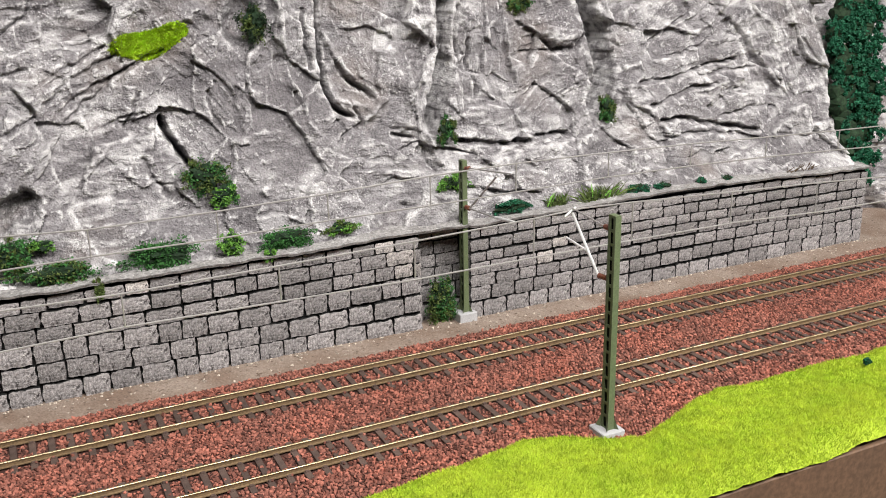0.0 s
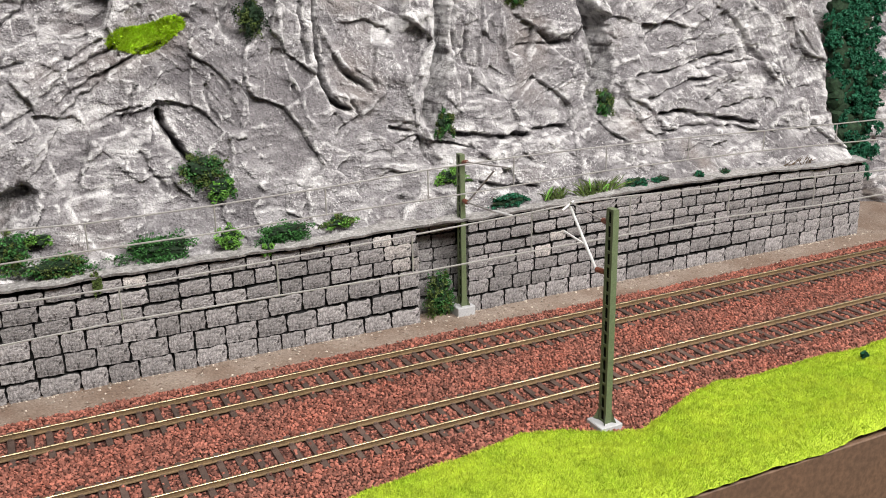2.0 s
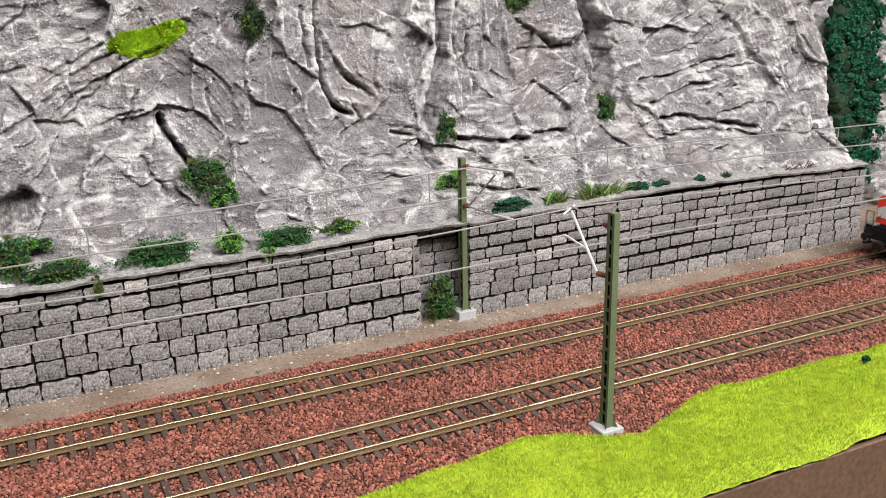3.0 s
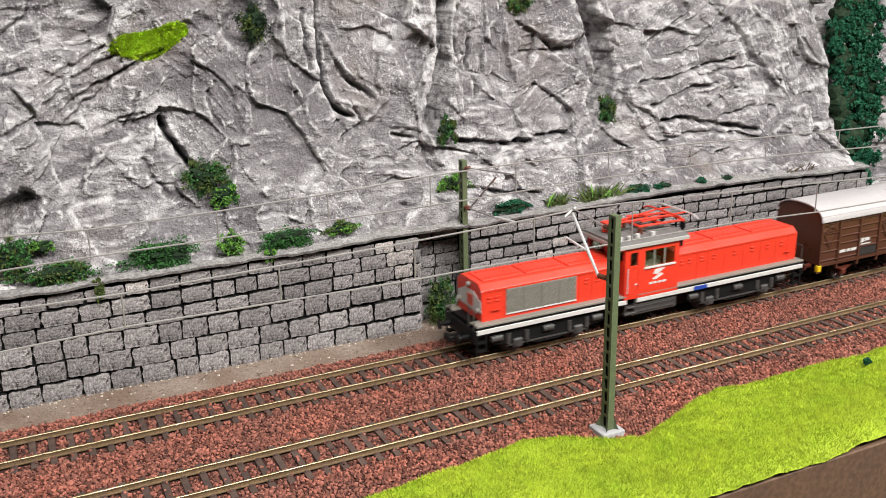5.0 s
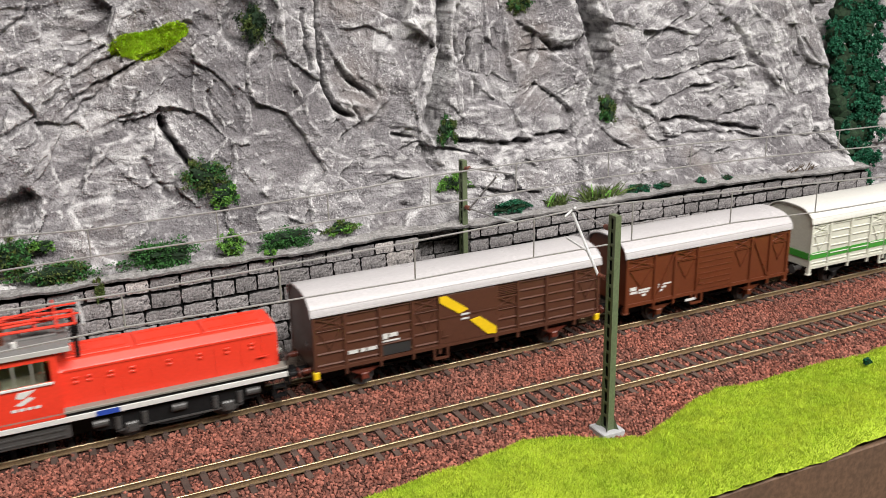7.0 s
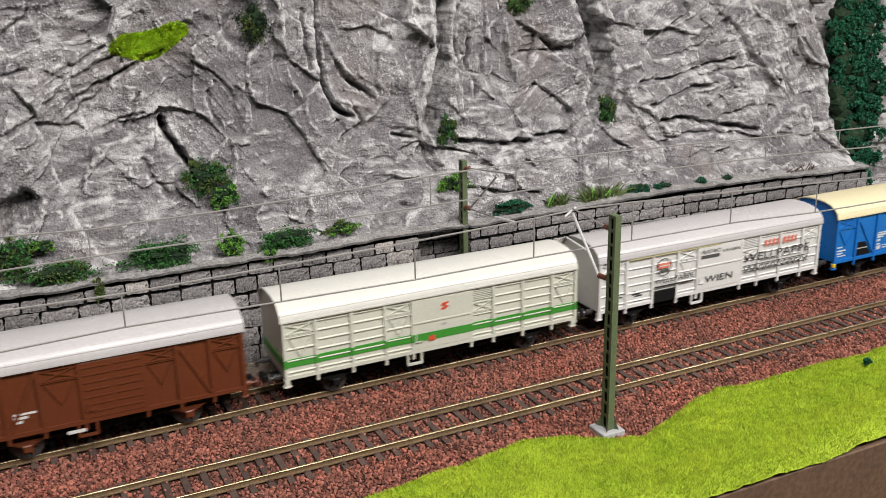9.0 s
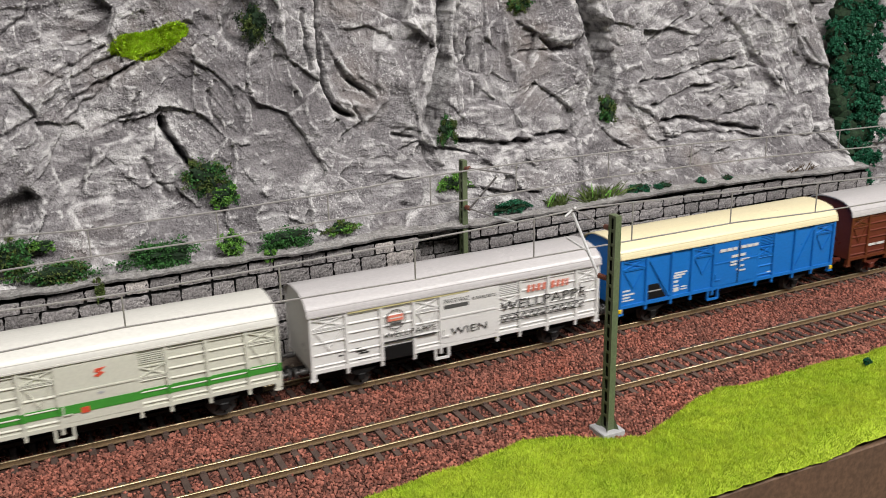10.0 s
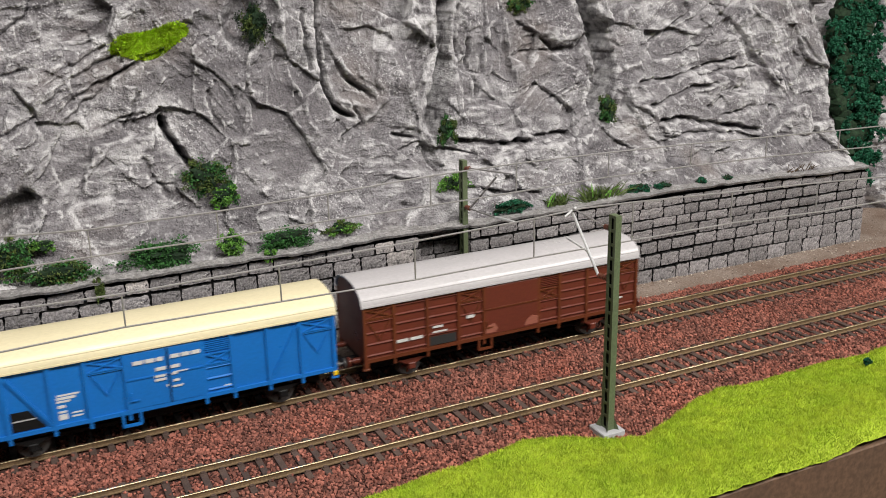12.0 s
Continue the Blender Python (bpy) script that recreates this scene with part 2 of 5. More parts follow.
def bar(bm, xa, za, xb, zb, w, y, t):
    """A flat bar on a side wall from (xa, za) to (xb, zb)."""
    d = Vector((xb - xa, zb - za)).normalized() * w / 2
    nx, nz = -d.y, d.x
    return slab(bm, [(xa + nx, za + nz), (xb + nx, zb + nz), (xb - nx, zb - nz), (xa - nx, za - nz)], y, t)


def bms():
    return bmesh.new()


# ---- numeric noise for the large relief ----
RNG = np.random.default_rng(5)
TABLE = RNG.random((256, 256))


def value_noise(x, y):
    xi, yi = np.floor(x).astype(int), np.floor(y).astype(int)
    u, v = x - xi, y - yi
    u, v = u * u * u * (u * (u * 6 - 15) + 10), v * v * v * (v * (v * 6 - 15) + 10)

    def at(i, j):
        return TABLE[i % 256, j % 256]
    return (at(xi, yi) * (1 - u) + at(xi + 1, yi) * u) * (1 - v) + (at(xi, yi + 1) * (1 - u) + at(xi + 1, yi + 1) * u) * v - 0.5


def fractal(x, y, octaves=5, gain=0.5):
    total, amp = 0.0, 1.0
    for i in range(octaves):
        total = total + amp * value_noise(x * 2 ** i + 17.3 * i, y * 2 ** i + 9.1 * i)
        amp *= gain
    return total


def facets(x, z, cell, seed, tilt):
    """Broken flat planes: each cell of an irregular net has its own tilt. Gives relief and the distance to the nearest break."""
    r = np.random.default_rng(seed)
    n = 64
    jx, jz = r.random((n, n)), r.random((n, n))
    gx, gz, off = r.normal(0, tilt, (n, n)), r.normal(0, tilt, (n, n)), r.normal(0, tilt * 0.45, (n, n))
    u, v = x / cell, z / cell
    iu, iv = np.floor(u).astype(int), np.floor(v).astype(int)
    best, second, val = np.full(x.shape, 9.0), np.full(x.shape, 9.0), np.zeros(x.shape)
    for du in (-1, 0, 1):
        for dv in (-1, 0, 1):
            a, b = (iu + du) % n, (iv + dv) % n
            px, pz = iu + du + jx[a, b], iv + dv + jz[a, b]
            d = np.hypot(u - px, v - pz)
            h = (gx[a, b] * (u - px) + gz[a, b] * (v - pz) + off[a, b]) * cell
            near = d < best
            second = np.where(near, best, np.minimum(second, d))
            val = np.where(near, h, val)
            best = np.where(near, d, best)
    return val, (second - best) * cell


# ---- room and layout board ----
def room():
    x0, x1, y0, y1, z0, z1 = -1500, 2700, -1700, 800, -1100, 1400
    bm = bms()
    box(bm, x0, x1, y0, y1, z0 - 50, z0)
    tagged(part("floor", bm, "room_floor"), "grey hard floor of the hobby room", "floor", kind="structure")
    bm = bms()
    box(bm, x0, x1, y0, y1, z1, z1 + 50)
    tagged(part("ceiling", bm, "room"), "plain pale painted room ceiling", "ceiling", kind="structure")
    for name, b in (("wall_north", (x0, x1, y1, y1 + 60)), ("wall_south", (x0, x1, y0 - 60, y0)), ("wall_west", (x0 - 60, x0, y0, y1)), ("wall_east", (x1, x1 + 60, y0, y1))):
        bm = bms()
        box(bm, *b, z0 - 50, z1 + 50)
        tagged(part(name, bm, "room"), "plain pale painted wall of the hobby room", "wall", kind="structure")


X0, X1 = -1050.0, 2250.0          # the layout's length
NEAR_Y = -55.5                    # centre of the near track; the far one lies at 0


def ground_z(x, y):
    return -5.0 + 1.2 * fractal(x / 60.0, y / 60.0, 3) + 0.5 * fractal(x / 9.0 + 5, y / 9.0, 3)


def ground():
    xs, ys = np.arange(-140, 761, 2.5), np.arange(-96, 131, 2.5)
    gx, gy = np.meshgrid(np.r_[X0, -600, xs, 1200, X1], ys)
    z = ground_z(gx, gy)
    n = gx.shape[1]
    i = np.arange(gx.size).reshape(gx.shape)
    f = np.stack([i[:-1, :-1], i[:-1, 1:], i[1:, 1:], i[1:, :-1]], -1).reshape(-1, 4)
    tagged(arrays("ground", np.stack([gx, gy, z], -1).reshape(-1, 3), f, "dirt", smooth=True), "brown earth path along the foot of the retaining wall", "ground", kind="structure")
    bm = bms()
    box(bm, X0, X1, -140, 420, -1100, -8, 0.6)
    box(bm, X0, X1, -145.0, -139.8, -1100, -6.0, 0.5)
    tagged(part("layout_board", bm, "board"), "brown wooden board that carries the model landscape", "board", kind="structure")


def bed_edge(x):
    """The wall-side edge of the ballast."""
    return 27.0 + 2.2 * fractal(x / 22.0, 3.3, 4)


def ballast_z(x, y):
    slope = np.clip((y - 19.0) / 9.0, 0, 1)
    return -2.7 - 2.4 * slope + 0.35 * fractal(x / 14.0, y / 14.0, 3)


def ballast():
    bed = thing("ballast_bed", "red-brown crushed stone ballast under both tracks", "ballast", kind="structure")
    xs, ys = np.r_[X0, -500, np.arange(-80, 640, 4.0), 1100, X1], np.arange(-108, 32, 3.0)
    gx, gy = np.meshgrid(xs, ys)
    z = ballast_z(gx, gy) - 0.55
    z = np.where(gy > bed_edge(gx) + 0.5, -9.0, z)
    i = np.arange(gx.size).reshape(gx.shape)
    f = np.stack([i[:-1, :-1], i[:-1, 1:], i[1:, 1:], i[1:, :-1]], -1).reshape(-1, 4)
    # this sheet's dark colour supplies the shade between the stones
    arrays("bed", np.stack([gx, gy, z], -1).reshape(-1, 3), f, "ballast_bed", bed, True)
    r = np.random.default_rng(11)
    gap = 1.62
    gx, gy = np.meshgrid(np.arange(-50, 590, gap), np.arange(-107, 34, gap * 0.87))
    gx = gx + (np.arange(gx.shape[0]) % 2)[:, None] * gap / 2
    x = np.r_[gx.ravel(), gx.ravel() + gap / 2]
    y = np.r_[gy.ravel(), gy.ravel() + gap * 0.4]
    n = len(x)
    low = np.arange(n) >= n // 2
    x, y = x + r.normal(0, 0.3, n), y + r.normal(0, 0.3, n)
    keep = y < bed_edge(x) + np.abs(r.normal(0, 1.3, n)) - 0.4
    # fewer stones lie on the sleepers and none on the rails
    for c in (0.0, NEAR_Y):
        keep &= np.abs(np.abs(y - c) - 8.65) > 1.25
    phase = np.abs(((x - SLEEPER_X) / SLEEPER + 0.5) % 1 - 0.5) * SLEEPER
    on = ((np.abs(y) < 14.6) | (np.abs(y - NEAR_Y) < 14.6)) & (phase < 1.75)
    keep &= ~on | (r.random(n) < 0.05)
    x, y, on, low = x[keep], y[keep], on[keep], low[keep]
    size = r.uniform(0.62, 1.12, len(x)) * np.where(r.random(len(x)) < .05, 1.3, 1)
    between = (np.abs(y) < 15) | (np.abs(y - NEAR_Y) < 15)
    z = ballast_z(x, y) + r.uniform(-0.35, 0.25, len(x)) + np.where(on, 0.6, np.where(between, -0.25, 0.15)) - np.where(low & ~on, 0.6, 0)
    # a stone: an uneven eight-sided lump
    shape = np.array([(1, 0, 0), (-1, 0, 0), (0, 1, 0), (0, -1, 0), (0, 0, 1), (0, 0, -1), (.6, .6, .5), (-.6, -.55, .5)])
    tri = np.array([(6, 0, 4), (6, 4, 2), (6, 2, 0), (7, 1, 4), (7, 4, 3), (7, 3, 1), (0, 3, 4), (2, 4, 1), (0, 2, 5), (2, 1, 5), (1, 3, 5), (3, 0, 5)])
    q = r.normal(size=(len(x), 4))
    q /= np.linalg.norm(q, axis=1)[:, None]
    w, a, b, c = q.T
    rot = np.stack([1 - 2 * (b * b + c * c), 2 * (a * b - w * c), 2 * (a * c + w * b), 2 * (a * b + w * c), 1 - 2 * (a * a + c * c), 2 * (b * c - w * a), 2 * (a * c - w * b), 2 * (b * c + w * a), 1 - 2 * (a * a + b * b)], -1).reshape(-1, 3, 3)
    pts = shape[None] * r.uniform(0.65, 1.2, (len(x), 8, 1)) * size[:, None, None] * r.uniform(0.7, 1.25, (len(x), 1, 3))
    pts = np.einsum("nij,nkj->nki", rot, pts) + np.stack([x, y, z], -1)[:, None]
    faces = tri[None] + 8 * np.arange(len(x))[:, None, None]
    tagged(arrays("ballast_stones", pts.reshape(-1, 3), faces.reshape(-1, 3), "ballast", bed), kind="stuff")


def pebbles():
    """Loose crumbs along the wall's foot and on the path."""
    r = np.random.default_rng(31)
    n = 520
    x = r.uniform(-30, 520, n)
    y = np.where(r.random(n) < .6, WALL_Y - 0.6 - np.abs(r.normal(0, 1.4, n)), r.uniform(28, 46, n))
    z = ground_z(x, y)
    tri = np.array([(0, 2, 4), (2, 1, 4), (1, 3, 4), (3, 0, 4), (2, 0, 5), (1, 2, 5), (3, 1, 5), (0, 3, 5)])
    k = r.uniform(0.25, 0.95, (n, 1, 1)) * r.uniform(.6, 1.2, (n, 6, 1))
    v = np.array([(1, .1, 0), (-1, 0, .1), (0, 1, 0), (.1, -1, 0), (0, 0, .8), (0, 0, -.6)])[None] * k + np.stack([x, y, z + .2], -1)[:, None]
    tagged(arrays("path_crumbs", v.reshape(-1, 3), (tri[None] + 6 * np.arange(n)[:, None, None]).reshape(-1, 3), "crumb"), "pale crumbs of stone scattered along the wall's foot", "gravel", kind="stuff")


SLEEPER, SLEEPER_X = 7.04, -14.28


def track(name, yc, label):
    t = thing(name, label, "railway track", "railway tracks")
    for side in (-8.65, 8.65):
        y = yc + side
        bm = bms()
        prism(bm, [(y - 1.1, -2.25), (y + 1.1, -2.25), (y + 1.1, -1.95), (y + .25, -1.75), (y + .25, -.75), (y + .42, -.55), (y - .42, -.55), (y - .25, -.75), (y - .25, -1.75), (y - 1.1, -1.95)], X0, X1)
        rail = part("rail", bm, "rail_side", t)
        bm = bms()
        prism(bm, [(y - .46, -.55), (y + .46, -.55), (y + .46, -.12), (y + .34, 0), (y - .34, 0), (y - .46, -.12)], X0, X1)
        part("rail_head", bm, "rail", rail, "shiny nickel silver rail head")
    bm = bms()
    prism(bm, [(-1.3, -4.2), (1.3, -4.2), (1.3, -2.45), (1.15, -2.3), (-1.15, -2.3), (-1.3, -2.45)], -14.9, 14.9)
    bmesh.ops.rotate(bm, cent=(0, 0, 0), matrix=Matrix.Rotation(math.pi / 2, 3, "Z"), verts=bm.verts)
    for s in (-8.65, 8.65):
        for e in (-1.55, 1.55):
            box(bm, -.75, .75, s + e - .55, s + e + .55, -2.35, -1.75)
    first = part("sleeper", bm, "sleeper", t)
    lo, hi = -8, 110
    first.location = ((SLEEPER_X + lo * SLEEPER) * MM, yc * MM, 0)
    for i in range(lo + 1, hi):
        o = new("sleeper", first.data)
        o.parent = t
        o.location = ((SLEEPER_X + i * SLEEPER + random.uniform(-.12, .12)) * MM, yc * MM, 0)
    # beyond the stretch in view the sleepers are joined
    base = np.array([(-1.3, -14.9, -4.2), (1.3, -14.9, -4.2), (1.3, 14.9, -4.2), (-1.3, 14.9, -4.2), (-1.3, -14.9, -2.3), (1.3, -14.9, -2.3), (1.3, 14.9, -2.3), (-1.3, 14.9, -2.3)])
    quads = np.array([(0, 1, 5, 4), (1, 2, 6, 5), (2, 3, 7, 6), (3, 0, 4, 7), (4, 5, 6, 7)])
    idx = np.array([i for i in range(int((X0 - SLEEPER_X) / SLEEPER) + 1, int((X1 - SLEEPER_X) / SLEEPER)) if not lo <= i < hi])
    pts = base[None] + np.stack([SLEEPER_X + idx * SLEEPER, 0 * idx + yc, 0 * idx], -1)[:, None]
    tagged(arrays("far_sleepers", pts.reshape(-1, 3), (quads[None] + 8 * np.arange(len(idx))[:, None, None]).reshape(-1, 4), "sleeper", t), kind="stuff")
    return t


# ---- rock ----
CUTS, RIBS, STEPS = [], [], []    # the rock's main forms, each along a line of (x, z)


def groove(width, depth, *line):
    CUTS.append((line, width, depth, 1.7))


def slot(width, depth, *line):
    CUTS.append((line, width, depth, 3.0))


def rib(width, height, *line):
    RIBS.append((line, width, height))


def step(height, reach, *line):
    """A broken edge: the rock on the line's right-hand side stands proud and falls back over the reach."""
    STEPS.append((line, height, reach))


groove(1.3, 4, (3, 133), (20, 135), (43, 145))
groove(1.3, 5, (20, 120), (34, 130), (57, 140))
groove(1.4, 6, (26, 116), (43, 126), (65, 135), (76, 139))
groove(1.2, 4, (26, 111), (37, 118), (50, 128))
groove(1, 3, (17, 128), (32, 135), (49, 142))
step(9, 26, (16, 115), (12, 122), (7, 129))
rib(2, 3.5, (5, 129), (11, 123), (16, 116))
groove(1.3, 4, (-1, 108), (7, 111), (14, 115))
groove(1.2, 4, (19, 165), (17, 158), (6, 151))
step(5, 30, (25, 108), (20, 100), (10, 85))
step(9, 22, (28, 79), (32, 90), (38, 100), (54, 101), (70, 102))
step(4, 14, (31, 89), (44, 89), (57, 88))
step(5, 14, (24, 76), (42, 77), (66, 74))
step(4, 12, (18, 68), (40, 67), (65, 64))
groove(1.7, 5, (58, 92), (62, 82), (67, 74))
slot(1.7, 15, (71, 108), (72, 101), (76, 93), (82, 85))
rib(3, 5, (65, 105), (69, 101), (66, 94), (69, 86), (73, 78))
step(6, 22, (108, 110), (107, 119), (96, 129), (84, 140))
step(5, 16, (53, 135), (65, 136), (71, 130))
groove(1.2, 3.5, (53, 104), (59, 115), (62, 122))
groove(1.2, 3, (43, 107), (49, 109), (63, 112))
rib(3.5, 5, (81, 151), (95, 157), (103, 155))
rib(3, 5, (100, 148), (103, 143), (115, 139), (122, 144), (132, 151))
slot(7.5, 15, (121, 163), (119, 154), (116, 148))
rib(3.2, 9, (137, 161), (135, 142), (137, 125), (140, 115), (142, 106), (144, 96))
step(6, 18, (116, 127), (113, 117), (115, 108), (114, 99))
groove(1.4, 4, (95, 119), (95, 108), (98, 103))
step(4, 12, (94, 99), (104, 96), (119, 100), (133, 96))
slot(5.5, 17, (-8, 71), (-2, 77), (5, 79))
step(4, 16, (-6, 73), (4, 71), (16, 72))
step(5, 12, (98, 71), (110, 74), (125, 75), (141, 70))
step(4, 10, (98, 60), (119, 62), (137, 57))
step(3.5, 10, (65, 64), (78, 66), (96, 63))
slot(1.25, 13, (157, 162), (155, 144), (155, 130), (155, 117), (157, 107), (165, 102))
slot(1.3, 8, (148, 155), (148, 138), (149, 127))
slot(1.5, 7, (162, 133), (166, 122), (178, 111))
rib(2.6, 6, (158, 144), (164, 129), (169, 121), (178, 114))
rib(2.6, 5, (156, 111), (163, 109), (174, 107))
rib(2.6, 7, (171, 100), (176, 105), (183, 110))
step(6, 16, (183, 110), (181, 119), (186, 132), (197, 137))
rib(17, 12, (211, 150), (206, 135), (201, 121), (198, 104))
step(5, 13, (197, 136), (194, 142), (179, 147), (166, 145))
step(4, 12, (207, 126), (214, 135), (215, 145))
slot(2.7, 32, (227, 160), (223, 140), (223, 125))
slot(3.9, 32, (223, 125), (218, 114), (212, 102), (211, 92))
groove(1.6, 6, (234, 155), (231, 140), (232, 129))
rib(5, 6, (227, 113), (230, 106), (223, 99))
groove(1.4, 5, (239, 137), (238, 124), (240, 112), (239, 105))
groove(1.6, 5, (254, 157), (250, 139), (246, 118))
rib(2.6, 5, (263, 154), (265, 141), (264, 126), (264, 111))
step(8, 16, (264, 111), (264, 127), (265, 147))
step(6, 20, (260, 98), (275, 106), (292, 114))
step(4, 16, (272, 93), (291, 102), (316, 114))
step(6, 30, (223, 97), (240, 103), (261, 99))
groove(1.3, 4, (267, 126), (288, 128), (297, 127))
rib(6, 8, (290, 146), (295, 137), (298, 133))
slot(1.8, 6, (289, 134), (297, 128), (311, 128), (317, 134))
rib(6, 6, (310, 146), (310, 136))
slot(1.5, 10, (220, 86), (236, 83), (255, 81), (276, 82), (294, 82))
step(8, 13, (209, 82), (222, 81), (240, 75), (254, 77), (274, 78), (306, 80), (327, 88))
rib(2.2, 6, (202, 92), (205, 84), (208, 76))
rib(2, 5, (208, 76), (215, 81), (221, 85))
slot(1.1, 4, (185, 92), (195, 90))
step(6, 14, (221, 70), (242, 69), (263, 67), (286, 61))
slot(1.3, 6, (220, 63), (238, 58), (260, 56))
step(4, 12, (152, 77), (180, 76), (206, 71))
step(5, 12, (159, 59), (185, 62), (213, 61), (232, 56))
step(4, 10, (137, 64), (155, 64), (178, 59))
groove(1.2, 3.5, (164, 115), (170, 99), (156, 91))
groove(1.2, 3.5, (186, 84), (200, 87), (204, 72))
step(4, 15, (144, 92), (157, 84), (178, 79))
slot(4.8, 36, (322, 158), (325, 145), (328, 129), (328, 116))
slot(6.6, 34, (331, 135), (331, 119), (327, 106), (322, 97))
step(6, 16, (317, 99), (318, 113), (314, 125))
step(7, 26, (339, 156), (340, 141), (341, 125), (334, 106), (330, 97))
rib(3, 6, (329, 97), (344, 99), (352, 87), (358, 76))
step(6, 16, (339, 73), (358, 75), (353, 87), (343, 95))
rib(2.2, 4, (345, 115), (357, 117), (359, 111), (348, 105))
slot(1.2, 6, (355, 106), (381, 106), (405, 112), (430, 115))
slot(1.2, 6, (353, 92), (378, 96), (392, 100), (408, 102))
rib(2.2, 4, (367, 90), (395, 95), (432, 104))
slot(1.4, 9, (356, 84), (375, 84), (402, 78), (434, 72))
groove(1.2, 4, (400, 87), (418, 94), (431, 98))
groove(1.2, 4, (406, 82), (433, 85), (449, 85))
groove(1.1, 4, (357, 75), (392, 75), (413, 72))
groove(1.1, 4, (399, 106), (423, 109), (446, 109))
groove(1.1, 4, (436, 72), (446, 79), (452, 84))
groove(1, 3, (382, 119), (403, 125), (429, 137))
groove(1, 3, (364, 123), (383, 136), (402, 148))
step(7, 34, (468, 87), (456, 101), (449, 116), (438, 132), (420, 148))
rib(1.6, 2.5, (420, 148), (438, 132), (449, 116), (456, 101), (468, 88))
step(5, 26, (503, 87), (501, 107), (481, 133))
groove(1.1, 3, (449, 69), (471, 64), (494, 68))
step(4, 12, (311, 73), (339, 72), (360, 72), (391, 65))
step(5, 9, (317, 59), (334, 62), (356, 60), (369, 55))
step(3.5, 9, (287, 70), (316, 66), (336, 67))
step(3.5, 9, (379, 59), (416, 61), (450, 56))
step(4, 9, (412, 52), (447, 53), (474, 52))
rib(4, 5, (472, 50), (487, 54), (487, 48))
GRAIN = [(31, 127, 40, 0.46), (12, 97, 35, 0.65), (49, 88, 35, -0.10), (95, 120, 40, -0.83), (60, 117, 25, 1.28), (139, 128, 30, -1.55), (166, 123, 28, -1.06), (202, 127, 30, -1.84), (240, 127, 30, -1.67), (284, 97, 35, 0.43), (285, 137, 25, 0.17), (165, 79, 45, -0.08), (119, 86, 35, 0.07), (247, 63, 45, -0.04), (391, 95, 40, 0.22), (387, 132, 30, 0.63), (393, 79, 35, -0.15), (474, 103, 30, -1.18), (364, 62, 50, -0.06), (120, 66, 40, -0.10), (40, 68, 40, -0.08), (20, 148, 30, 0.20)]


def line_distance(x, z, pts):
    best = np.full(x.shape, 1e9)
    for (ax, az), (bx, bz) in zip(pts, pts[1:]):
        dx, dz = bx - ax, bz - az
        t = np.clip(((x - ax) * dx + (z - az) * dz) / (dx * dx + dz * dz), 0, 1)
        best = np.minimum(best, np.hypot(x - ax - t * dx, z - az - t * dz))
    return best


def line_side(x, z, pts):
    """Distance to a line, signed (positive on its right-hand side), and the way along it from 0 to 1."""
    best, sign, along = np.full(x.shape, 1e9), np.ones(x.shape), np.zeros(x.shape)
    n = len(pts) - 1
    for i, ((ax, az), (bx, bz)) in enumerate(zip(pts, pts[1:])):
        dx, dz = bx - ax, bz - az
        t = ((x - ax) * dx + (z - az) * dz) / (dx * dx + dz * dz)
        k = np.clip(t, 0, 1)
        d = np.hypot(x - ax - k * dx, z - az - k * dz)
        near = d < best
        best = np.where(near, d, best)
        sign = np.where(near, np.sign((x - ax) * dz - (z - az) * dx), sign)
        free = np.where((i == 0) & (t < 0) | (i == n - 1) & (t > 1), t, k)
        along = np.where(near, (i + free) / n, along)
    return best * sign, along


